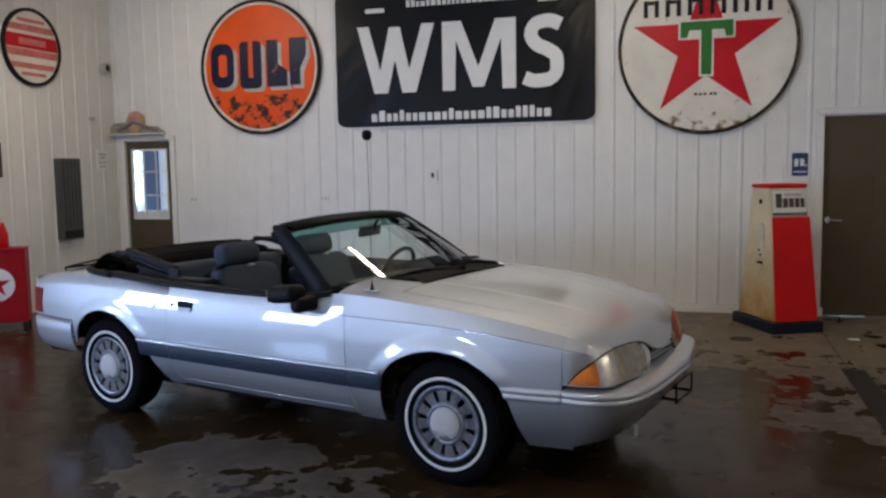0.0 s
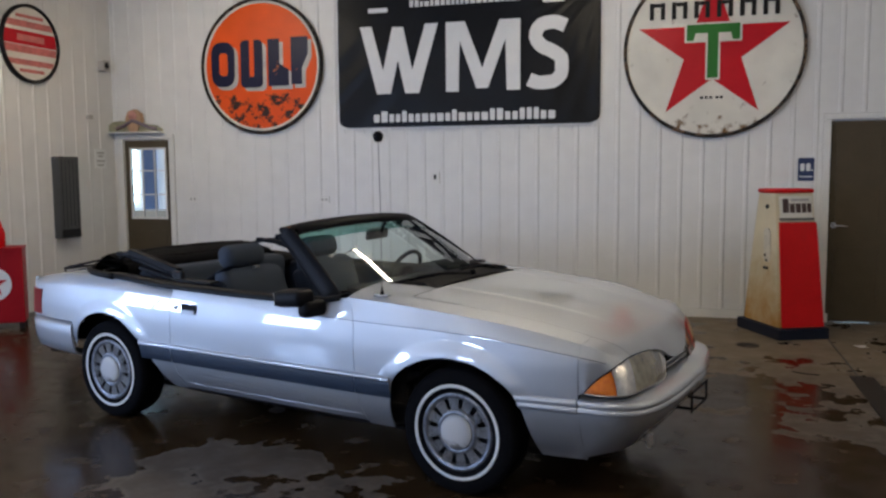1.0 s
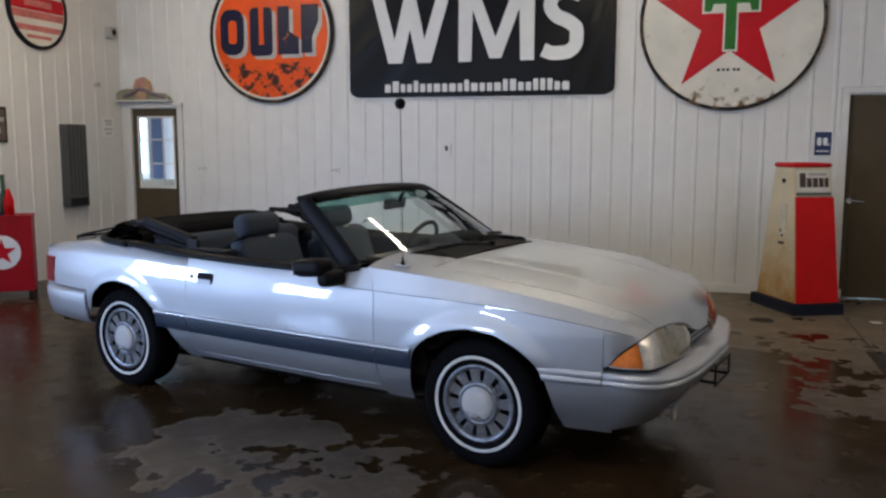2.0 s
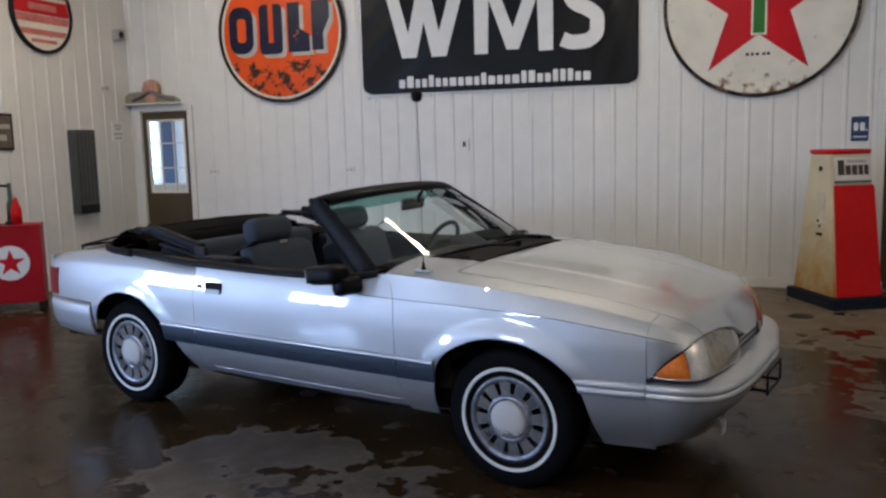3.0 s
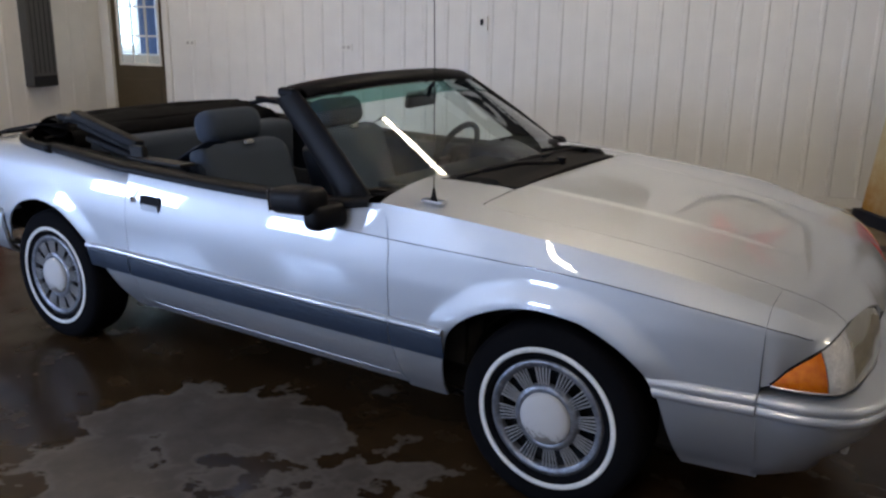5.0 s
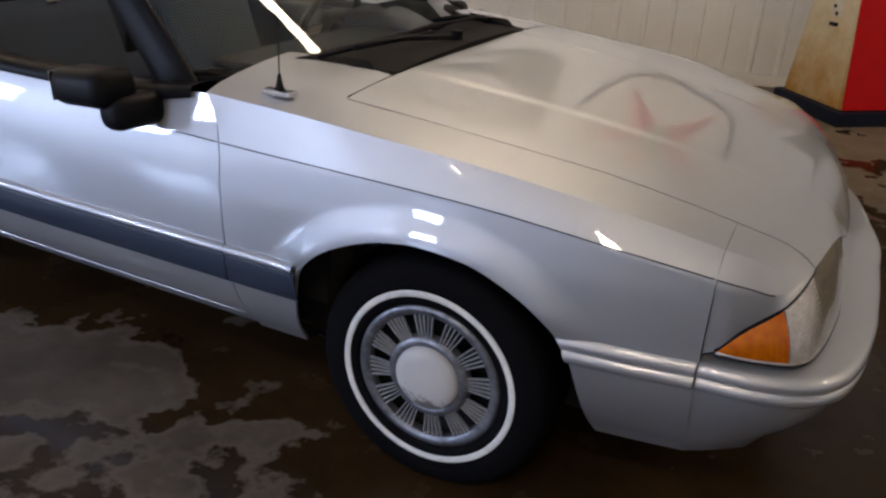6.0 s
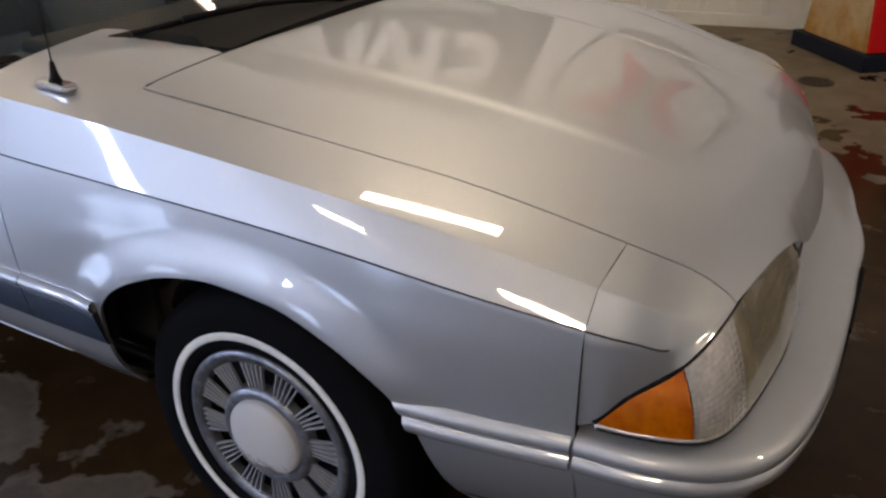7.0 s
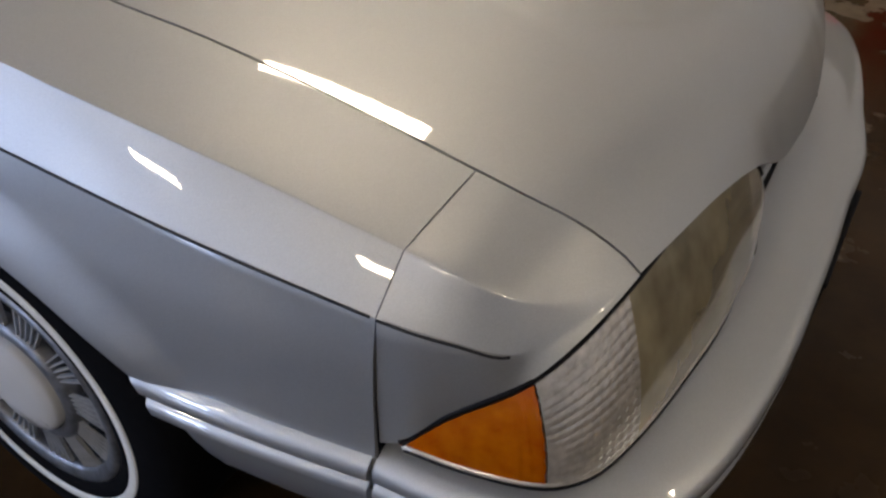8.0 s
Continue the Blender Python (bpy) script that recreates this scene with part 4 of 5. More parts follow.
# fenders: flank, shoulder and top as one pressing
xs = np.unique(np.concatenate([np.linspace(-0.556 + GAP, -0.42, 10), np.linspace(-0.42, -0.25, 44), np.linspace(-0.25, 0.30, 40), np.linspace(0.30, 0.49, 26), np.linspace(0.49, 0.608, 8)]))
INNER = [(-0.68, 0.8043), (-0.62, 0.7454), (-0.585, 0.606), (-0.555, 0.5065), (-0.5, 0.4774), (-0.325, 0.4665), (-0.3185, 0.6839), (-0.31, 0.6964), (-0.1, 0.6855), (0.0, 0.6805), (0.2, 0.6665), (0.3, 0.6535), (0.4, 0.6447), (0.5, 0.6363), (0.6, 0.627), (0.69, 0.6141), (0.74, 0.6016)]
low = arch_floor(xs, FARCH, np.where(xs > 0.2, 0.236, SILL - 0.016))
cz = crease(xs)
lower = flank_grid(xs, low, cz, 44)
rd = curve_through(RIDGE, xs)
inn = curve_through(INNER, xs)[:, 0]
rows = []
for t in (0.015, 0.04, 0.15, 0.3, 0.5, 0.7, 0.85, 0.96, 0.985, 1.0):
    bow = (0.0012 - 0.0018 * (1 - ease(-0.15, 0.15, xs))) * math.sin(math.pi * t)
    s = side(xs, cz) + (rd[:, 0] - side(xs, cz)) * t + 0.7 * bow
    z = cz + (rd[:, 1] - cz) * t + 0.6 * bow
    rows.append(np.column_stack([xs, s, z]))
for t in (0.01, 0.03, 0.10, 0.2, 0.3, 0.45, 0.6, 0.75, 0.9, 1.0):
    s = rd[:, 0] + (inn - rd[:, 0]) * t
    z = top(xs, s)
    rows.append(np.column_stack([xs, s, z]))
rows.append(np.column_stack([xs, inn - 0.0008, top(xs, inn) - 0.006]))
both("fender", door_line(np.concatenate([lower, np.array(rows)])), PAINT)

# doors
xs = np.linspace(-1.912 + GAP, -0.556 - GAP, 44)
BELT = [(-3.0, 0.915), (-2.6, 0.905), (-1.85, 0.874), (-1.3, 0.866), (-0.95, 0.868), (-0.80, 0.878), (-0.60, 0.912), (-0.5, 0.915)]


def belt(x):
    return curve_through(BELT, x)[:, 0]


cz = crease(xs)
g = flank_grid(xs, np.full_like(xs, SILL), cz, 22)
rows = []
for t in np.linspace(0, 1, 7)[1:]:
    z = cz + (belt(xs) - cz) * t
    s = side(xs, cz) - 0.016 * t - 0.006 * t * t
    rows.append(np.column_stack([xs, s, z]))
doors = both("door", door_line(np.concatenate([g, np.array(rows)])), PAINT, thick=0.02)

# rear quarters
xs = np.unique(np.concatenate([np.linspace(-3.385, -2.90, 22), np.linspace(-2.90, -2.80, 14), np.linspace(-2.8, -2.2, 36), np.linspace(-2.2, -2.0, 26), np.linspace(-2.0, -1.912 - GAP, 6)]))
low = np.where(xs < -2.87, 0.593, arch_floor(xs, RARCH, SILL - 0.01))
cz = crease(xs)
g = flank_grid(xs, np.minimum(low, cz - 0.05), cz, 40)
rows = []
tz = curve_through([(-3.4, 0.838), (-3.2, 0.872), (-2.9, 0.898), (-2.5, 0.897), (-1.85, 0.874)], xs)[:, 0]
for t in np.linspace(0, 1, 8)[1:]:
    z = cz + (tz - cz) * t
    s = side(xs, cz) - 0.05 * t ** 1.6
    rows.append(np.column_stack([xs, s, z]))
# shoulder running in to the deck
sh = curve_through([(-3.4, 0.58), (-2.95, 0.60), (-2.8, 0.74), (-2.5, 0.785), (-1.8, 0.80)], xs)[:, 0]
s0 = rows[-1][:, 1]
for t in (0.15, 0.4, 0.7, 1.0):
    rows.append(np.column_stack([xs, s0 + (sh - s0) * t, tz + 0.012 * (1 - (1 - t) ** 2)]))
both("quarter_panel", np.concatenate([g, np.array(rows)]), PAINT)

# boot lid and tail panel
xs = np.linspace(-3.40, -2.86, 18)
g = np.zeros((13, 18, 3))
for i, k in enumerate(np.linspace(-1, 1, 13)):
    sw_ = curve_through([(-3.4, 0.576), (-2.95, 0.596), (-2.8, 0.60)], xs)[:, 0]
    zz = curve_through([(-3.4, 0.845), (-3.36, 0.858), (-3.2, 0.884), (-2.86, 0.912)], xs)[:, 0]
    g[i, :, 0], g[i, :, 1], g[i, :, 2] = xs, k * sw_, zz + 0.018 * (1 - k * k)
solid(part("boot_lid", loft(g), PAINT, car), 0.01)
g = np.zeros((8, 17, 3))
for i, z in enumerate(np.linspace(0.58, 0.845, 8)):
    for j, k in enumerate(np.linspace(-1, 1, 17)):
        g[i, j] = (-3.40 - 0.04 * (1 - k ** 4) - 0.03 * (0.84 - z) / 0.3, k * 0.742, z)
solid(part("tail_panel", loft(g, True), PAINT, car), 0.01)
for sg in (-1, 1):
    line = smooth_line([(-3.262, 0.798), (-3.32, 0.787), (-3.375, 0.774), (-3.42, 0.75), (-3.452, 0.70), (-3.462, 0.60), (-3.464, 0.50)], 24)
    g = np.zeros((6, 24, 3))
    for i, z in enumerate(np.linspace(0.606, 0.774, 6)):
        g[i, :, 0], g[i, :, 1], g[i, :, 2] = line[:, 0] - 0.05 * (0.77 - z), sg * line[:, 1], z
    solid(part("tail_light", loft(g, sg < 0), REDLENS, car, "dark red tail light"), 0.03)

# rear bumper
prof = [(-0.12, 0.345), (-0.05, 0.36), (-0.015, 0.39), (0.0, 0.44), (0.01, 0.50), (0.012, 0.555), (0.0, 0.575), (-0.03, 0.586), (-0.09, 0.590)]
path = smooth_line([(-2.882, 0.842), (-3.1, 0.826), (-3.29, 0.797), (-3.41, 0.752), (-3.475, 0.67), (-3.515, 0.35), (-3.525, 0.0), (-3.515, -0.35), (-3.475, -0.67), (-3.41, -0.752), (-3.29, -0.797), (-3.1, -0.826), (-2.882, -0.842)], 70)


def sweep_plan(path, prof, sign=1):
    """A profile of (outward, z) carried round a plan line of (x, half-width)."""
    t = np.gradient(path, axis=0)
    nrm = np.column_stack([-t[:, 1], t[:, 0]]) * sign
    nrm /= np.linalg.norm(nrm, axis=1)[:, None]
    g = np.zeros((len(prof), len(path), 3))
    for i, (d, z) in enumerate(prof):
        g[i, :, 0] = path[:, 0] + nrm[:, 0] * d
        g[i, :, 1] = path[:, 1] + nrm[:, 1] * d
        g[i, :, 2] = z
    return g


solid(part("rear_bumper", loft(sweep_plan(path, prof, -1)), PAINT, car), 0.012)
part("exhaust_tip", tube([(-2.95, -0.60, 0.32), (-3.12, -0.67, 0.345), (-3.29, -0.715, 0.352)], 0.024, 14), CHROME, car)

# sills
for sg in (-1, 1):
    g = np.zeros((6, 20, 3))
    for i, (dz, ds) in enumerate(((0.004, -0.012), (-0.004, -0.014), (-0.012, -0.030), (-0.020, -0.07), (-0.05, -0.10), (-0.06, -0.14))):
        x = np.linspace(-2.03, -0.398, 20)
        g[i, :, 0], g[i, :, 2] = x, SILL + dz - 0.004
        g[i, :, 1] = sg * (side(x, np.full(20, SILL)) + ds)
    solid(part("sill", loft(g, sg < 0), BLACK, car), 0.01)

# dark inner shell, wheel houses and underbody, so that the gaps read dark
SHELL = surface("underbody_black", (0.012, 0.012, 0.013), 0.85)
part("underbody", box(3.4, 1.30, 0.10, (-1.12, 0, 0.29), 0.02), SHELL, car)
part("engine_bay", box(0.95, 1.02, 0.36, (0.06, 0, 0.50), 0.02), SHELL, car)
part("boot_floor", box(0.72, 1.30, 0.40, (-3.05, 0, 0.62), 0.03), SHELL, car)
for sg in (-1, 1):
    for cx in (0.03, -WB + 0.05):
        g = np.zeros((14, 8, 3))
        for i, a in enumerate(np.linspace(6, 174, 14)):
            for j, y in enumerate(np.linspace(0.52, 0.66 + 0.14 * math.sin(radians(a)), 8)):
                r = 0.375
                g[i, j] = (cx + r * math.cos(radians(a)), sg * y, 0.29 + r * math.sin(radians(a)))
        part("wheel_house", loft(g), SHELL, car)
        part("wheel_house", box(0.76, 0.02, 0.5, (cx, sg * 0.52, 0.42)), SHELL, car)
    part("inner_flank", box(1.55, 0.02, 0.34, (-1.2, sg * 0.775, 0.55)), SHELL, car)
    part("inner_fender", box(0.20, 0.02, 0.40, (-0.44, sg * 0.73, 0.58)), SHELL, car)
    part("inner_fender", box(0.05, 0.06, 0.20, (0.60, sg * 0.66, 0.58)), SHELL, car)
    part("inner_fender", box(0.03, 0.10, 0.04, (0.603, sg * 0.63, 0.725)), SHELL, car)

# pressed line low on the doors
for d, sg in ((doors[0], -1), (doors[1], 1)):
    part("door_ridge", tube([(x, sg * (float(side(x, 0.308)) + 0.0002), 0.308) for x in np.linspace(-1.86, -0.572, 24)], 0.0016, 6), PAINT, d)
# side moulding: dark band under a bright silver ridge, cut at the door gaps
for name, x0, x1 in (("side_moulding", -0.346, -0.558), ("side_moulding", -0.562, -1.908), ("side_moulding", -1.916, -2.185)):
    for sg in (-1, 1):
        x = np.linspace(x1, x0, 40)
        pr = [(0.436, 0.000), (0.437, 0.009), (0.442, 0.012), (0.515, 0.012), (0.521, 0.009), (0.522, 0.0)]
        g = np.zeros((6, 40, 3))
        for i, (z, d) in enumerate(pr):
            g[i, :, 0], g[i, :, 2] = x, z
            g[i, :, 1] = sg * (side(x, np.full(40, z)) + d)
        part(name, loft(g, sg > 0), STRIPE, car, "dark blue-grey side moulding")
        pr = [(0.5225, 0.0), (0.5235, 0.012), (0.528, 0.016), (0.536, 0.015), (0.542, 0.010), (0.546, 0.0)]
        g = np.zeros((6, 40, 3))
        for i, (z, d) in enumerate(pr):
            g[i, :, 0], g[i, :, 2] = x, z
            g[i, :, 1] = sg * (side(x, np.full(40, z)) + d)
        part("moulding_ridge", loft(g, sg > 0), PAINT, car)
# pinstripe along the crease
for sg in (-1, 1):
    for x0, x1 in ((-0.82, -0.576), (-0.568, 0.604)):
        x = np.linspace(x0, x1, 50)
        z = crease(x)
        g = np.zeros((4, 50, 3))
        for i, (dz, d) in enumerate(((-0.0015, 0.0), (-0.0012, 0.0010), (0.0012, 0.0008), (0.0015, -0.0004))):
            g[i, :, 0], g[i, :, 2] = x, z + dz
            g[i, :, 1] = sg * (side(x, z) + d + 0.0006)
        part("pinstripe", loft(set_back(g), sg > 0), SEAM, car, "thin dark pinstripe")

# hood with a raised centre, rolled front lip
HF = [(0.0, 0.832), (0.12, 0.829), (0.22, 0.821), (0.36, 0.803), (0.57, 0.775), (0.63, 0.766)]
LIP = [(0.0, 0.624), (0.10, 0.632), (0.17, 0.654), (0.237, 0.685), (0.30, 0.704), (0.36, 0.714), (0.42, 0.720), (0.56, 0.722), (0.63, 0.720)]
nx, ny = 60, 121
g = np.zeros((ny, nx, 3))
for j, k in enumerate(np.linspace(-1, 1, ny)):
    ks = abs(k)
    # the side edge follows the seam with the fender
    u = np.linspace(0, 1, nx) ** 0.9
    xf = float(curve_through(HF, ks * 0.575)[0, 0])
    xr = -0.3165 + 0.003 * ease(0.93, 1.0, ks)
    x = xr + (xf - xr) * u
    edge = curve_through([(-0.33, 0.6942), (-0.1, 0.682), (0.0, 0.6785), (0.2, 0.6645), (0.3, 0.6515), (0.4, 0.6427), (0.5, 0.6343), (0.6, 0.625), (0.69, 0.6121), (0.735, 0.5996), (0.768, 0.5863), (0.8, 0.58)], x)[:, 0]
    s = ks * (edge - 0.0016)
    z = top(x, s) + 0.0045 * (1 - ease(0.360, 0.390, s + 0.06 * (x + 0.2))) * ease(-0.36, -0.2, x) * (1 - ease(0.42, 0.66, x))
    roll = 0.13
    d = np.clip((x - (xf - roll)) / roll, 0, 1)
    z = z - (z[-1] - float(curve_through(LIP, ks * 0.565)[0, 0])) * d ** 2.6
    g[j, :, 0], g[j, :, 1], g[j, :, 2] = x, math.copysign(1, k) * s, z
solid(part("hood", loft(set_back(g)), PAINT, car, "silver hood reflecting the room"), 0.012)

# black bars added in the seams beside the hood to imitate their shade
for sg in (-1, 1):
    line = [(x, sg * (float(curve_through(INNER, x)[0, 0]) - 0.003), float(top(x, float(curve_through(INNER, x)[0, 0]))) - 0.012) for x in np.linspace(-0.30, 0.56, 30)]
    part("seam_shade", tube([tuple(p) for p in set_back(line)], 0.006, 6), BLACK, car)

# nose corners above the lamps
HEDGE = g[-1][g[-1][:, 0] > 0.58] + np.array([0.0, 0.0028, -0.0006])
for sg in (-1, 1):
    L = smooth_line([(0.609, 0.787, 0.566), (0.632, 0.7855, 0.579), (0.672, 0.770, 0.631), (0.737, 0.734, 0.686), (0.760, 0.679, 0.707), (0.772, 0.620, 0.720), (0.775, 0.589, 0.722)], 34)
    H = np.column_stack([np.linspace(0.609, HEDGE[-1, 0], 60)] + [np.interp(np.linspace(0.609, HEDGE[-1, 0], 60), HEDGE[:, 0], HEDGE[:, i]) for i in (1, 2)])
    H = smooth_line(H, 34)
    C = smooth_line([(0.609, 0.7925, 0.7365), (0.641, 0.784, 0.731), (0.676, 0.770, 0.724), (0.712, 0.750, 0.713), (0.738, 0.708, 0.709), (0.762, 0.645, 0.718), (0.775, 0.590, 0.7235)], 34)
    R = smooth_line([(0.609, 0.7485, 0.784), (0.640, 0.7455, 0.779), (0.672, 0.739, 0.770), (0.704, 0.722, 0.754), (0.730, 0.690, 0.737), (0.756, 0.642, 0.728), (0.775, 0.5905, 0.724)], 34)
    g = []
    for t in np.linspace(0, 1, 8)[:-1]:
        q = L + (C - L) * t
        q[:, 1] += 0.002 * math.sin(math.pi * t)
        g.append(q)
    # the sharp fender ridge melts into a rounded corner above the lamp
    melt = ease(0.30, 0.95, np.linspace(0, 1, 34))[:, None]
    knee = R + 0.5 * (R - (C + H) / 2)
    for t in (0.0, 0.03, 0.08, 0.2, 0.33, 0.42, 0.47, 0.495, 0.505, 0.53, 0.58, 0.66, 0.74, 0.82, 0.9, 0.96, 1.0):
        sharp = C + (R - C) * (2 * t) if t < 0.5 else R + (H - R) * (2 * t - 1)
        round_ = (1 - t) ** 2 * C + 2 * t * (1 - t) * knee + t ** 2 * H
        g.append(sharp + (round_ - sharp) * melt)
    g = np.array(g)
    for _ in range(8):
        soft = g.copy()
        soft[1:-1] = 0.25 * g[:-2] + 0.5 * g[1:-1] + 0.25 * g[2:]
        g = g + (soft - g) * (ease(0.42, 0.85, np.linspace(0, 1, 34))[None, :, None])
    g[..., 1] *= sg
    solid(part("nose_panel", loft(set_back(g), sg > 0), PAINT, car), 0.006)
    q = C[:15] + np.array([0.0008, 0.0014, 0.0])
    st_g = np.array([q - np.array([0, 0, 0.0015]), q - np.array([0, 0, 0.0012]), q + np.array([0, 0, 0.0012]), q + np.array([0, -0.001, 0.0015])])
    st_g[..., 1] *= sg
    part("pinstripe", loft(set_back(st_g), sg > 0), SEAM, car, "thin dark pinstripe")

# lamps: amber corner, ribbed clear, yellowed main lens
LT = [(0, 0.634, 0.7835, 0.5794), (0.1, 0.672, 0.7685, 0.6257), (0.3, 0.737, 0.7329, 0.6815), (0.4, 0.76, 0.6763, 0.7016), (0.5, 0.772, 0.6101, 0.7156), (0.6, 0.779, 0.502, 0.7161), (0.8, 0.791, 0.365, 0.7072), (0.93, 0.8, 0.265, 0.6933), (0.97, 0.811, 0.237, 0.6766), (1, 0.826, 0.2294, 0.6421)]
LB = [(0, 0.636, 0.7844, 0.5753), (0.1, 0.695, 0.7732, 0.5726), (0.3, 0.771, 0.748, 0.5732), (0.4, 0.803, 0.713, 0.5732), (0.5, 0.823, 0.6448, 0.5731), (0.6, 0.835, 0.5609, 0.5721), (0.8, 0.846, 0.4108, 0.5669), (0.93, 0.846, 0.3062, 0.5628), (0.97, 0.843, 0.2622, 0.564), (1, 0.835, 0.2345, 0.5868)]
for sg in (-1, 1):
    lamp = part("headlamp", box(0.06, 0.36, 0.08, (0.72 - 0.02 * sg, sg * 0.39, 0.615), 0.01), SHELL, car, "wrapped headlamp with amber corner lens")
    for nm, v0, v1, mat_, lab in (("corner_lens", 0.0, 0.3, AMBER, "amber corner lens"), ("side_lens", 0.302, 0.5, CLEAR, "ribbed clear lens"), ("main_lens", 0.502, 0.925, YELLOWED, "yellowed main lens"), ("end_lens", 0.9255, 1.0, CLEAR, "clear lens end")):
        n = 60
        v = np.linspace(v0, v1, n)
        a, b = curve_through(LT, v), curve_through(LB, v)
        m_ = 85 if nm == "side_lens" else 25
        gg = np.zeros((m_, n, 3))
        for i, t in enumerate(np.linspace(0, 1, m_)):
            q = b + (a - b) * t
            h = a[:, 2] - b[:, 2]
            out = 0.16 * h * 4 * t * (1 - t) * 0.5
            q[:, 0] += out * 0.75
            q[:, 1] += out * 0.5 * (1 - v)
            if nm == "side_lens":
                q[:, 0] += 0.0007 * abs(math.cos(t * math.pi * 14)) ** 0.7 + 0.0007 * np.abs(np.cos((v - v0) * 175))
            if nm == "corner_lens":
                q[:, 0] += 0.0018 * np.abs(np.cos(v * 110)) * ease(0.12, 0.24, v) + 0.0007 * np.cos(v * 210) * math.sin(t * 40)
            gg[i] = q
        gg[..., 1] *= sg
        solid(part(nm, loft(set_back(gg), sg > 0), mat_, lamp, lab), 0.006)
    for nm, pts_, r_, mat_ in (("gasket", curve_through(LT, np.linspace(0, 0.985, 44)), 0.0048, BLACK), ("lens_rim", curve_through(LB, np.linspace(0, 1, 44)), 0.0035, CLEAR), ("gasket", curve_through(LB, np.linspace(0, 1, 44)) + np.array([0.002, 0.0, -0.0040]), 0.0030, BLACK)):
        pts_[:, 1] *= sg
        pts_[:, 0] -= 0.002
        part(nm, tube([tuple(p) for p in set_back(pts_)], r_, 6), mat_, lamp, "black rubber gasket" if nm == "gasket" else "")

# front bumper with a double-ridged rub strip
FPATH = [(0.609, 0.787), (0.69, 0.780), (0.768, 0.761), (0.836, 0.719), (0.880, 0.645), (0.909, 0.50), (0.919, 0.34), (0.919, 0.18), (0.914, 0.0)]
half = smooth_line(FPATH, 44)
path = np.vstack([half, half[-2::-1] * np.array([1, -1])])
prof = [(d, z + 0.009 * ease(0.30, 0.46, z)) for d, z in [(-0.18, 0.240), (-0.115, 0.242), (-0.098, 0.250), (-0.070, 0.31), (-0.036, 0.37), (-0.012, 0.43), (0.0, 0.468), (0.0005, 0.4735), (0.012, 0.477), (0.016, 0.483), (0.0165, 0.496), (0.012, 0.501), (0.009, 0.504), (0.0125, 0.508), (0.0165, 0.513), (0.0155, 0.526), (0.009, 0.535), (-0.004, 0.540), (-0.025, 0.545), (-0.05, 0.551), (-0.10, 0.558)]]
g = sweep_plan(path, prof, 1) * np.array([1, -1, 1])
# the valance tucks up and under towards the middle
tuck = ease(0.64, 0.88, g[..., 0] - np.minimum(0, g[..., 2] - 0.47) * 0.4) * (1 - ease(0.25, 0.47, g[..., 2]))
g[..., 2] += 0.045 * tuck
g[..., 0] -= 0.035 * tuck
solid(part("front_bumper", loft(set_back(g), False), PAINT, car), 0.008, -1)
# strip carried back along the fender
for sg in (-1, 1):
    pr = [(z - 0.001, d) for z, d in ((0.482, 0.0), (0.486, 0.010), (0.493, 0.0145), (0.506, 0.015), (0.511, 0.011), (0.514, 0.008), (0.518, 0.011), (0.523, 0.015), (0.536, 0.014), (0.545, 0.008), (0.550, 0.0))]
    g = np.zeros((len(pr), 26, 3))
    for i, (z, d) in enumerate(pr):
        x0 = float(np.interp(-z, [-0.572, -0.528, -0.44], [0.285, 0.327, 0.360]))
        x = np.linspace(x0, 0.605, 26)
        g[i, :, 0], g[i, :, 2] = x, z
        g[i, :, 1] = sg * (plan(x) + d - 0.001)
    solid(part("rub_strip", loft(set_back(g), sg > 0), PAINT, car, "silver double-ridged rub strip"), 0.01, -1)
# joint behind the hood's rear corners
for sg in (-1, 1):
    part("panel_joint", tube([(-0.3175, sg * s, float(top(-0.3175, s)) - 0.0005) for s in np.linspace(0.445, 0.682, 16)], 0.0018, 6), SEAM, car)

# grille slot below the nose
part("grille_backing", box(0.02, 0.46, 0.09, (0.772, 0, 0.590), 0.004), BLACK, car)
part("grille_bar", box(0.03, 0.42, 0.010, (0.795, 0, 0.605), 0.003), PAINT, car)
part("grille_bar", box(0.03, 0.42, 0.010, (0.795, 0, 0.578), 0.003), PAINT, car)
# bracket for the front plate
br = part("plate_bracket", box(0.010, 0.29, 0.010, (0.938, 0, 0.470), 0.003), BLACK, car, "empty black front plate frame")
part("frame_bar", box(0.010, 0.29, 0.010, (0.934, 0, 0.372), 0.003), BLACK, br)
for sg in (-1, 1):
    part("frame_bar", box(0.010, 0.012, 0.09, (0.936, sg * 0.139, 0.421), 0.003), BLACK, br)
    part("bracket_arm", box(0.11, 0.020, 0.012, (0.882, sg * 0.11, 0.380), 0.003), BLACK, br)

# cowl panel between hood and windscreen
WBASE = [(-0.74, 0.742, 0.905), (-0.69, 0.728, 0.909), (-0.645, 0.64, 0.920), (-0.60, 0.49, 0.935), (-0.565, 0.32, 0.945), (-0.54, 0.16, 0.951), (-0.53, 0.0, 0.953)]
wb = smooth_line(WBASE, 40)
wb = np.vstack([wb, wb[-2::-1] * np.array([1, -1, 1])])
HB = smooth_line([(-0.585, 0.60, 0.936), (-0.55, 0.475, 0.944), (-0.3205, 0.440, 0.940), (-0.3195, 0.3, 0.948), (-0.3195, 0.0, 0.955)], 40)
HB = np.vstack([HB, HB[-2::-1] * np.array([1, -1, 1])])
g = np.array([wb - np.array([0.03, 0, 0.0]) + (HB - wb + np.array([0.03, 0, 0.0])) * t for t in np.linspace(0, 1, 8)])
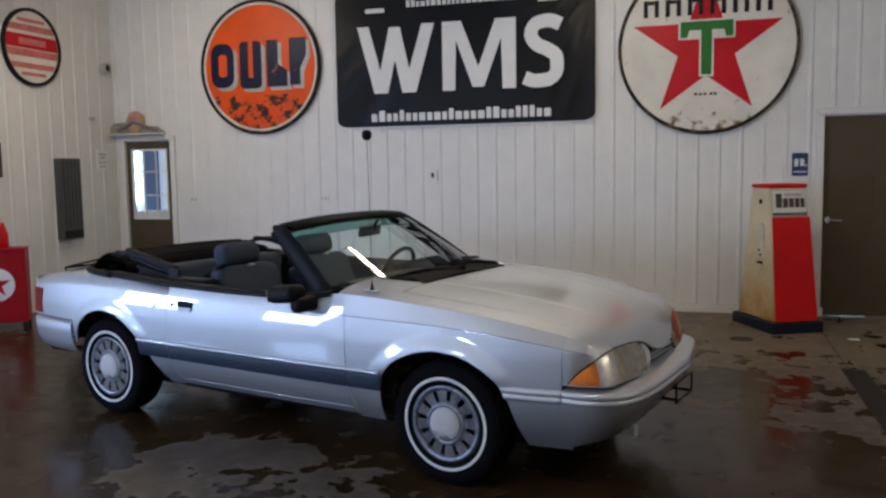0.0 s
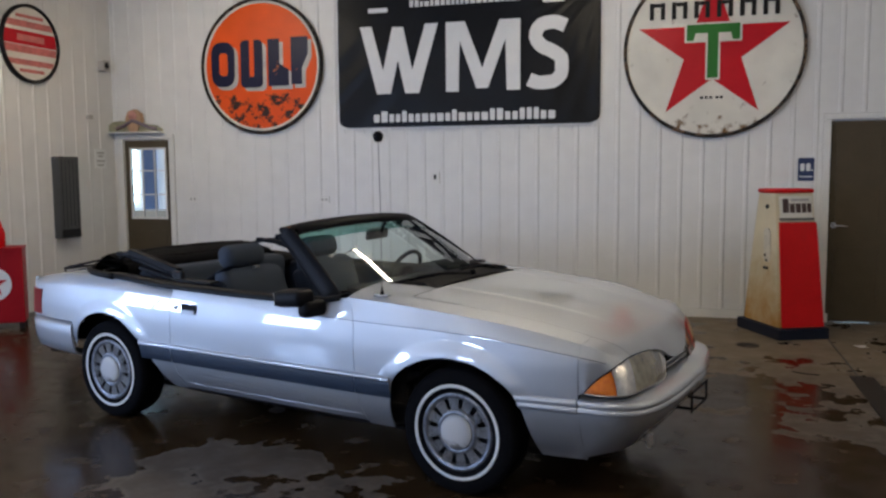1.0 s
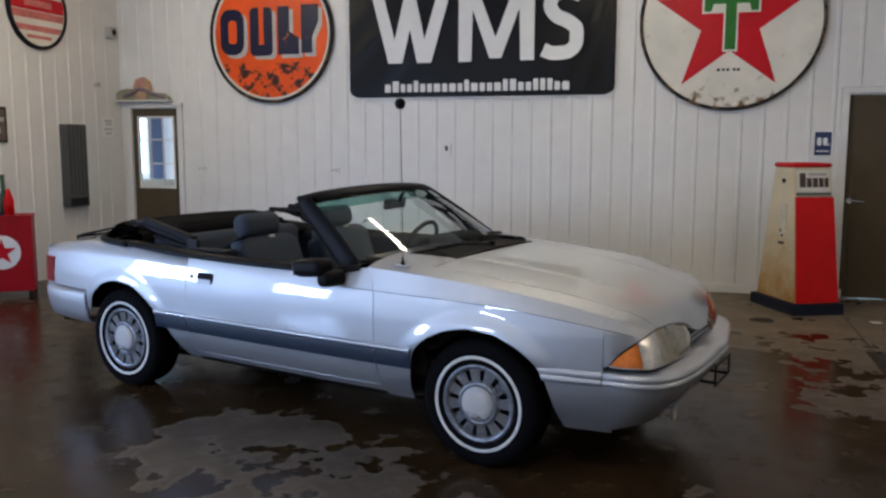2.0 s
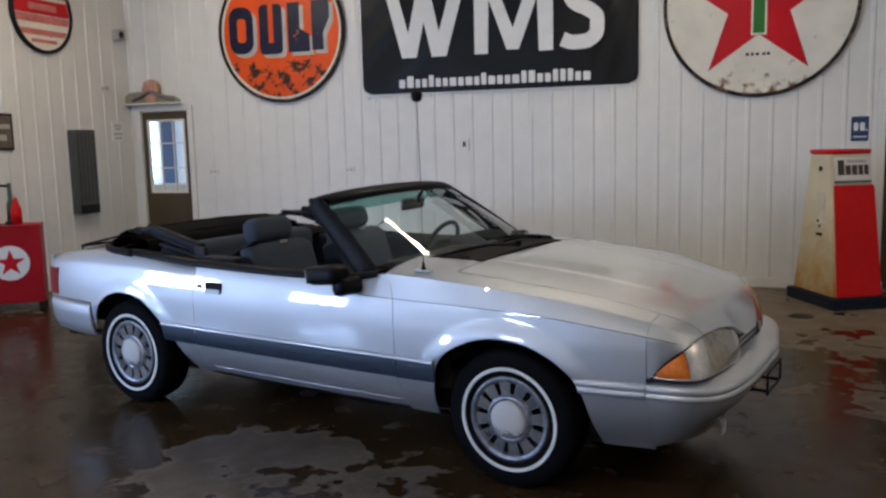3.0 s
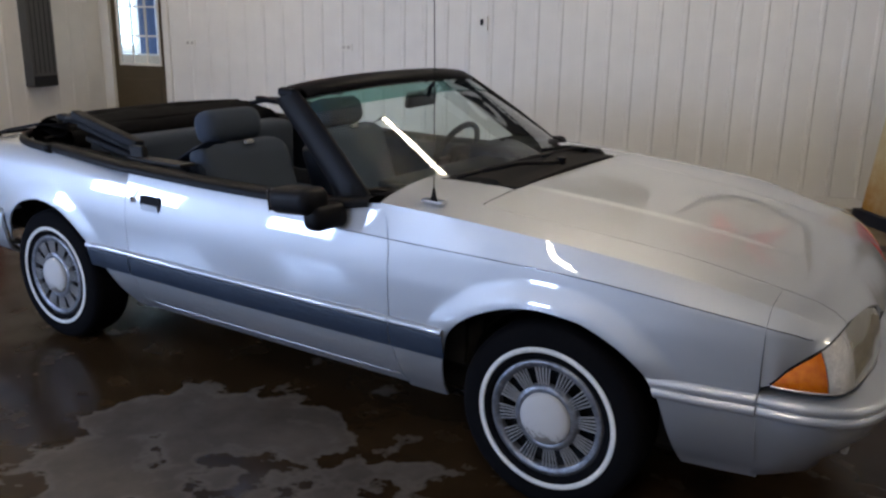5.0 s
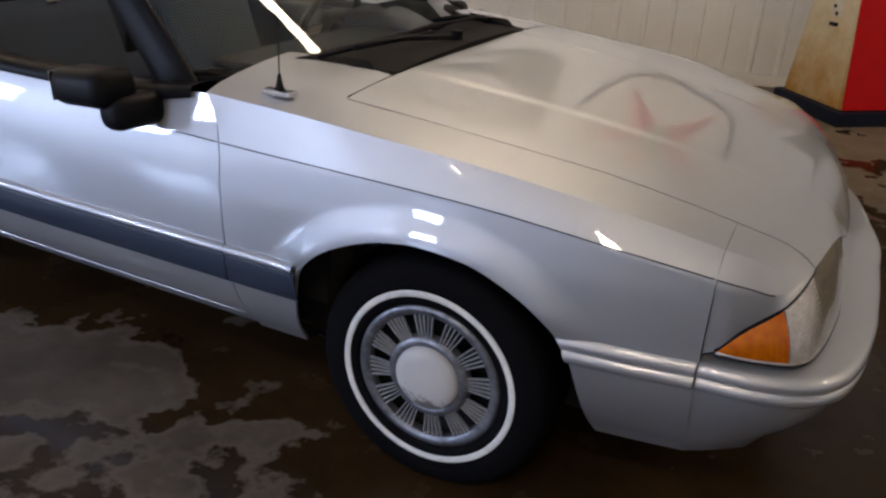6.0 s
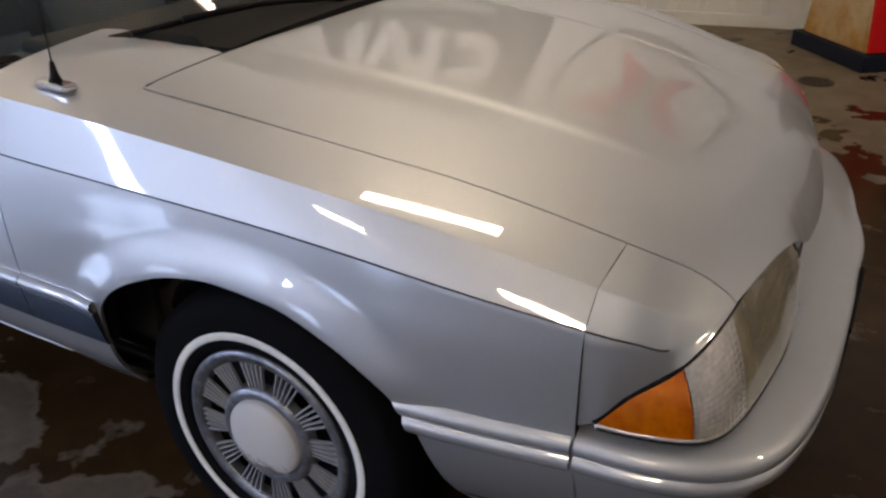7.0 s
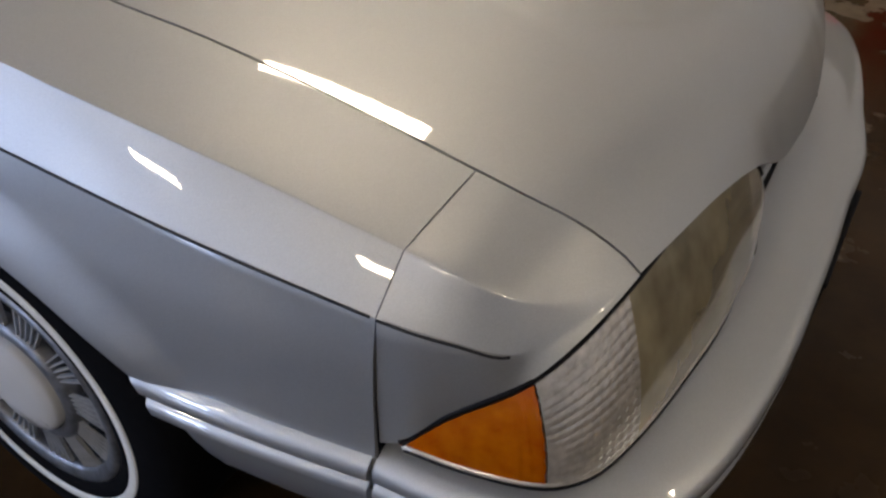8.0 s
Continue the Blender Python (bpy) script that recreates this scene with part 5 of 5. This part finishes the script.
g[..., 2] += 0.003
COWL = surface("cowl_black", (0.011, 0.010, 0.010), 0.7, fine=120, bump=0.4, spec=0.12)
solid(part("cowl", loft(g), COWL, car, "black cowl grille"), 0.02)

# windscreen: surround, glass, pillars and header
HEAD = [(-1.185, 0.60, 1.225), (-1.148, 0.52, 1.241), (-1.108, 0.38, 1.256), (-1.086, 0.2, 1.265), (-1.08, 0.0, 1.268)]
hd = smooth_line(HEAD, 40)
hd = np.vstack([hd, hd[-2::-1] * np.array([1, -1, 1])])
g = []
for t in np.linspace(0, 1, 14):
    q = wb + (hd - wb) * t
    bow = 0.008 * math.sin(math.pi * t)
    q[:, 0] += bow * 0.4
    q[:, 2] += bow * 0.9
    g.append(q)
g = np.array(g)
ws = part("windscreen", loft(g, True), WSGLASS, car, "clear windscreen with a green top tint")
ws.visible_shadow = False
# tinted band at the top of the glass
TINT = thin_glass("green_tint_band", (0.28, 0.55, 0.50))
band = part("sun_band", loft(g[10:] + np.array([0.003, 0, 0.004]), True), TINT, car, "green tinted sun band")
band.visible_shadow = False
for sg in (-1, 1):
    e = g[:, -1 if sg < 0 else 0]
    # pillar: a broad black post outside the glass edge
    rows = []
    for i, p in enumerate(e):
        w = 0.040 + 0.004 * (1 - i / 13)
        ring = []
        for a in range(10):
            th = 2 * math.pi * a / 10
            ring.append((p[0] - 0.048 + 1.75 * w * math.cos(th), p[1] + sg * (0.012 + 0.022 * math.sin(th)) + sg * 0.010 * math.cos(th), p[2] - 0.012 + 0.55 * w * math.cos(th)))
        rows.append(ring)
    part("pillar", loft(np.array(rows), False, True), BLACK, car, "black windscreen pillar")
rows = []
for p in hd:
    rows.append([(p[0] + dx, p[1], p[2] + dz) for dx, dz in ((0.045, -0.018), (0.040, 0.004), (0.0, 0.020), (-0.05, 0.022), (-0.075, 0.008), (-0.07, -0.022), (-0.02, -0.035), (0.03, -0.03))])
part("header", loft(np.array(rows), False, True), BLACK, car, "black windscreen header rail")
for sg in (-1, 1):
    part("header_corner", box(0.085, 0.05, 0.035, (-1.218, sg * 0.612, 1.225), 0.012), BLACK, car)
    part("header_latch", box(0.05, 0.03, 0.03, (-1.15, sg * 0.42, 1.222), 0.008), DARKMETAL, car)
# rubber along the foot of the glass
part("screen_seal", tube([tuple(p + np.array([0.004, 0, 0.006])) for p in wb], 0.011, 6), BLACK, car)

# wipers
part("wiper", tube([(-0.375, 0.02, 0.965), (-0.43, -0.22, 0.985), (-0.47, -0.42, 0.982)], 0.008, 6), BLACK, car, "black wiper arm")
part("wiper", tube([(-0.435, -0.02, 0.975), (-0.455, -0.25, 0.985), (-0.52, -0.52, 0.965)], 0.006, 6), BLACK, car)
part("wiper", tube([(-0.47, 0.46, 0.955), (-0.48, 0.28, 0.985), (-0.50, 0.10, 0.990)], 0.008, 6), BLACK, car)
part("wiper", tube([(-0.455, 0.34, 0.978), (-0.455, 0.12, 0.985), (-0.44, -0.02, 0.983)], 0.006, 6), BLACK, car)
part("wiper_pivot", prism(circle(0.018, 14), 0.955, 0.985), BLACK, car, "", pose(-0.375, 0.02, 0.0))
part("wiper_pivot", prism(circle(0.018, 14), 0.945, 0.962), BLACK, car, "", pose(-0.47, 0.46, 0.0))

# radio aerial
ae = part("aerial_base", box(0.085, 0.034, 0.014, (0, 0, 0.006), 0.006), CHROME, car, "chrome aerial base", pose(-0.452, -0.772, float(top(-0.452, 0.772)), 0, 0, 0))
part("aerial_mount", revolve([(0.013, 0.012), (0.008, 0.026), (0.004, 0.05), (0.0, 0.05)], 14), BLACK, ae)
part("aerial_mast", tube([(0, 0, 0.04), (-0.004, 0.0, 0.45), (-0.012, 0.0, 0.79)], 0.0015, 6), BLACK, ae, "thin dark aerial mast")
part("aerial_ball", revolve([(0.0, -0.03), (0.018, -0.024), (0.026, -0.006), (0.026, 0.008), (0.016, 0.022), (0.0, 0.026)], 14), BLACK, ae, "black ball on the aerial", pose(-0.012, 0, 0.80))

# door handle and lock
for sg, d in ((-1, doors[0]), (1, doors[1])):
    hs = float(side(-1.752, 0.764))
    hm = pose(-1.752, sg * hs, 0.764, 90, 0, 0 if sg < 0 else 180)
    part("door_handle", prism(round_rect(-0.062, -0.033, 0.062, 0.033, 0.014), -0.012, 0.004, 0.003), BLACK, d, "black recessed door handle", hm)
    part("handle_flap", prism(round_rect(-0.052, -0.028, 0.052, -0.002, 0.008), 0.004, 0.010, 0.003), PAINT, d, "", hm)
    part("door_lock", prism(circle(0.011, 16), -0.004, 0.006), CHROME, d, "", pose(-1.862, sg * hs, 0.772, 90, 0, 0 if sg < 0 else 180))

# door mirrors
for sg in (-1, 1):
    mr = part("door_mirror", box(0.205, 0.125, 0.092, (0, 0, 0), 0.036, 4), BLACK, car, "black door mirror", pose(-0.888, sg * 0.935, 0.908 - 0.03 * (sg > 0), 0, -6, sg * 8))
    part("mirror_foot", box(0.085, 0.15, 0.085, (0.078, -sg * 0.045, -0.060), 0.03, 3), BLACK, mr)
    part("mirror_glass", box(0.004, 0.10, 0.072, (-0.103, 0, 0), 0.001), CHROME, mr)
# black belt moulding along door and quarter tops
for sg in (-1, 1):
    x = np.linspace(-2.55, -0.66, 60)
    zt = curve_through([(-2.6, 0.905), (-2.3, 0.893), (-1.85, 0.876), (-1.3, 0.868), (-0.95, 0.870), (-0.80, 0.880), (-0.62, 0.912)], x)[:, 0]
    s = plan(x) - 0.028 - 0.03 * ease(-1.95, -2.5, x)
    g = [np.column_stack([x, sg * (s + ds), zt + dz]) for ds, dz in ((0.006, -0.006), (0.008, 0.006), (0.0, 0.022), (-0.03, 0.026), (-0.085, 0.020), (-0.10, -0.03))]
    part("belt_moulding", loft(np.array(g), sg > 0), BLACK, car, "black belt moulding")
# boot rim round the folded top
rim = smooth_line([(-2.50, 0.80, 0.915), (-2.72, 0.775, 0.925), (-2.86, 0.70, 0.935), (-2.93, 0.5, 0.945), (-2.95, 0.0, 0.952)], 30)
rim = np.vstack([rim, rim[-2::-1] * np.array([1, -1, 1])])
part("top_boot_rim", tube([tuple(p - np.array([0, 0, 0.008])) for p in rim], 0.02, 8), BLACK, car)

# ---- cabin ----
part("cabin_floor", box(1.9, 1.36, 0.03, (-1.55, 0, 0.36), 0.01), FABRIC2, car)
part("tunnel", box(1.6, 0.24, 0.22, (-1.45, 0, 0.47), 0.04), FABRIC2, car)
for sg in (-1, 1):
    part("door_trim", box(1.25, 0.06, 0.48, (-1.2, sg * 0.755, 0.63), 0.02), FABRIC2, car, "dark blue door trim")
    part("armrest", box(0.42, 0.07, 0.06, (-1.32, sg * 0.70, 0.66), 0.02), FABRIC, car)
    part("quarter_trim", box(0.62, 0.12, 0.46, (-2.12, sg * 0.72, 0.64), 0.03), FABRIC2, car)
dash = part("dashboard", box(0.36, 1.30, 0.26, (-0.70, 0, 0.775), 0.06, 4), FABRIC2, car, "dark padded dashboard")
part("instrument_hood", box(0.28, 0.42, 0.10, (-0.76, 0.37, 0.925), 0.035, 3), BLACK, dash)
part("dash_top", box(0.30, 1.16, 0.03, (-0.68, 0, 0.915), 0.012), BLACK, dash)
stc = pose(-1.09, 0.36, 0.875, 0, -64, 0)
wheel_ = part("steering_wheel", revolve([(0.172 + 0.014 * math.cos(a), 0.014 * math.sin(a)) for a in np.linspace(0, 2 * math.pi, 11)], 40), BLACK, car, "black steering wheel", stc)
part("spoke", box(0.045, 0.33, 0.016, (0, 0, -0.015), 0.006), BLACK, wheel_)
part("hub", box(0.13, 0.15, 0.05, (0, 0, -0.01), 0.02), BLACK, wheel_)
part("column", tube([(0, 0, -0.02), (0, 0, -0.30)], 0.035, 10), BLACK, wheel_)


def seat_mesh(w, d0, h, lean_, round_=0.05):
    bm = box(d0, w, h, (0, 0, h / 2), round_, 4)
    for v in bm.verts:
        v.co.x -= lean_ * v.co.z
        k = abs(v.co.y) / (w / 2)
        v.co.x += 0.05 * max(0, k - 0.55)
    return bm


for sg in (-1, 1):
    st_ = part("seat", seat_mesh(0.52, 0.14, 0.545, 0.34, 0.06), FABRIC, car, "blue-grey cloth bucket seat", pose(-1.60, sg * 0.37, 0.42))
    part("cushion", box(0.52, 0.52, 0.17, (0.22, 0, 0.06), 0.06, 4), FABRIC, st_)
    for s2 in (-1, 1):
        part("bolster", box(0.15, 0.09, 0.50, (-0.075, s2 * 0.225, 0.28), 0.04, 3), FABRIC2, st_, "", pose(0.06, 0, 0.0, 0, -18, 0))
    hm = pose(-0.215, 0, 0.612, 0, -12, 0)
    part("headrest", box(0.13, 0.33, 0.145, (0, 0, 0), 0.055, 4), FABRIC, st_, "padded headrest", hm)
    for s2 in (-1, 1):
        part("post", tube([(0.0, s2 * 0.06, -0.12), (0, s2 * 0.06, -0.05)], 0.006, 6), CHROME, st_, "", hm)
    part("buckle", box(0.02, 0.045, 0.016, (-0.115, 0.02, 0.545), 0.004), GREYSHADE, st_)
    # belt from the quarter trim over the seat shoulder
    part("seat_belt", tube([(-0.38, sg * 0.36, 0.45), (-0.24, sg * 0.28, 0.47), (-0.12, sg * 0.24, 0.43)], 0.012, 6), FABRIC2, st_)
for sg in (-1, 1):
    g = np.array([[(x, sg * (s + ds), z + dz) for x, s, z in ((-1.90, 0.60, 0.878), (-1.80, 0.60, 0.93), (-1.70, 0.585, 0.985), (-1.66, 0.55, 0.99))] for ds, dz in ((-0.022, -0.008), (0.022, 0.008))])
    solid(part("seat_belt", loft(g, sg > 0), FABRIC2, car, "dark seat belt strap"), 0.003)
rb = part("rear_seat", box(0.20, 1.22, 0.52, (-2.42, 0, 0.675), 0.05, 3), FABRIC, car, "dark cloth rear seat")
part("rear_cushion", box(0.46, 1.18, 0.18, (-2.06, 0, 0.50), 0.05, 3), FABRIC, rb)
# interior mirror
im = part("interior_mirror", box(0.03, 0.255, 0.068, (0, 0, 0), 0.014, 3), BLACK, car, "black interior mirror", pose(-1.02, -0.02, 1.175, 0, 8, 8))
part("mirror_stalk", tube([(0.01, 0, 0.02), (0.05, 0.0, 0.075)], 0.009, 6), BLACK, im)

# folded top: pleated canvas stack with bows and side rails
def fold(name, x0, z0, w, hgt, depth, wob):
    g = np.zeros((40, 14, 3))
    for i, k in enumerate(np.linspace(-1, 1, 40)):
        y = k * w
        n1 = 0.012 * noise.noise((y * 3, wob, 0.2)) + 0.006 * noise.noise((y * 9, wob, 1.2))
        for j in range(14):
            a = 2 * math.pi * j / 14
            g[i, j] = (x0 + depth * math.cos(a) - 0.04 * (1 - k * k) + n1, y, z0 + hgt * math.sin(a) + 0.008 * (1 - k * k) + 0.5 * n1 + 0.008 * math.sin(3 * a + wob))
    return part(name, loft(g, False, True), CANVAS, car, "folded black canvas top")
fold("folded_top", -2.70, 0.925, 0.66, 0.060, 0.17, 0.5)
fold("folded_top", -2.72, 0.968, 0.64, 0.036, 0.13, 2.1)
fold("folded_top", -2.79, 0.985, 0.60, 0.030, 0.09, 4.0)
for sg in (-1, 1):
    for L_, h_, at_, tilt in ((0.46, 0.042, (-2.26, 0.675, 1.003), 13), (0.44, 0.032, (-2.25, 0.66, 0.962), 13), (0.34, 0.028, (-2.20, 0.69, 0.930), 10), (0.30, 0.03, (-2.50, 0.64, 1.02), 4)):
        part("top_rail", box(L_, 0.05, h_, (0, 0, 0), 0.010), BLACK, car, "folded top side rail", pose(at_[0], sg * at_[1], at_[2], 0, tilt, 0))
    part("top_rail", box(0.34, 0.08, 0.014, (-1.88, sg * 0.70, 0.905), 0.005), DARKMETAL, car)
    part("top_bow", tube([(-2.44, sg * 0.67, 1.035), (-2.56, sg * 0.66, 1.03), (-2.68, sg * 0.6, 1.0)], 0.014, 6), DARKMETAL, car)
    part("top_pivot", box(0.09, 0.03, 0.06, (-2.02, sg * 0.70, 0.93), 0.01), DARKMETAL, car)
part("parcel_well", box(0.55, 1.4, 0.05, (-2.62, 0, 0.86), 0.01), CANVAS, car)

# luggage rack on the boot lid
rk = part("luggage_rack", tube([(-3.36, -0.54, 0.86), (-3.37, -0.54, 0.882), (-3.30, -0.54, 0.90), (-2.90, -0.54, 0.975), (-2.87, -0.54, 0.92)], 0.008, 8), BLACK, car, "black boot-lid luggage rack")
part("rack_bar", tube([(-3.36, 0.54, 0.86), (-3.37, 0.54, 0.882), (-3.30, 0.54, 0.90), (-2.90, 0.54, 0.975), (-2.87, 0.54, 0.92)], 0.008, 8), BLACK, rk)
part("rack_bar", tube([(-3.37, -0.54, 0.882), (-3.37, 0.54, 0.882)], 0.009, 8), BLACK, rk)
for y in (-0.3, -0.1, 0.1, 0.3):
    part("rack_slat", box(0.46, 0.03, 0.010, (0, 0, 0), 0.003), BLACK, rk, "", pose(-3.12, y, 0.918, 0, -5.5, 0))
# torn tab under the chin
part("chin_tab", box(0.02, 0.05, 0.06, (0.80, -0.36, 0.272), 0.006), GREYSHADE, car)


# ---- wheels ----
def road_wheel(x, sg):
    w = part("wheel", revolve([(0.19, -0.09), (0.235, -0.10), (0.285, -0.095), (0.306, -0.080), (0.311, -0.05), (0.311, 0.05), (0.306, 0.080), (0.290, 0.095), (0.255, 0.101), (0.234, 0.1005), (0.212, 0.0995), (0.200, 0.098), (0.190, 0.090), (0.186, 0.07)], 72, "y"), RUBBER, car, "black tyre with a thin white band", pose(x, sg * 0.716, 0.308, 0, 0, 0 if sg < 0 else 180))
    part("white_band", revolve([(0.217, 0.0995), (0.218, 0.1020), (0.220, 0.1028), (0.231, 0.1030), (0.233, 0.1022), (0.234, 0.1000)], 72, "y"), WHITEWALL, w, "white sidewall band")
    part("rim_well", revolve([(0.19, 0.06), (0.16, 0.045), (0.10, 0.035), (0.0, 0.03)], 48, "y"), BLACK, w)
    part("wheel_cover", revolve([(0.193, 0.082), (0.192, 0.093), (0.186, 0.0975), (0.179, 0.097), (0.171, 0.094), (0.167, 0.0915), (0.165, 0.087), (0.164, 0.07)], 72, "y"), COVER, w, "silver slotted wheel cover")
    part("cover_hub", revolve([(0.110, 0.07), (0.109, 0.088), (0.105, 0.093), (0.098, 0.096), (0.091, 0.0965), (0.087, 0.094), (0.084, 0.093)], 60, "y"), COVER, w)
    part("hub_cap", revolve([(0.085, 0.09), (0.084, 0.101), (0.079, 0.106), (0.060, 0.112), (0.03, 0.1165), (0.0, 0.1175)], 60, "y"), CAP, w, "domed silver hub cap")
    # twelve bundles of five thin ribs, with a dark window between bundles
    fin_me = mesh("fin", [(r, -d, z) for d, k in ((0.0905, 0.8), (0.084, 1.0)) for r, z in ((0.107, -0.0013 * k), (0.167, -0.0019 * k), (0.167, 0.0019 * k), (0.107, 0.0013 * k))], [(0, 1, 2, 3), (4, 7, 6, 5), (0, 4, 5, 1), (3, 2, 6, 7)], False)
    fin_me.materials.append(FIN)
    for k in range(12):
        for f in (-2, -1, 0, 1, 2):
            part("fin", fin_me, FIN, w, "", Matrix.Rotation(-(2 * math.pi * k / 12 + f * 0.074 + 0.13), 4, "Y"))
    return w


for wx in (0.0, -WB):
    for sg in (-1, 1):
        road_wheel(wx, sg)
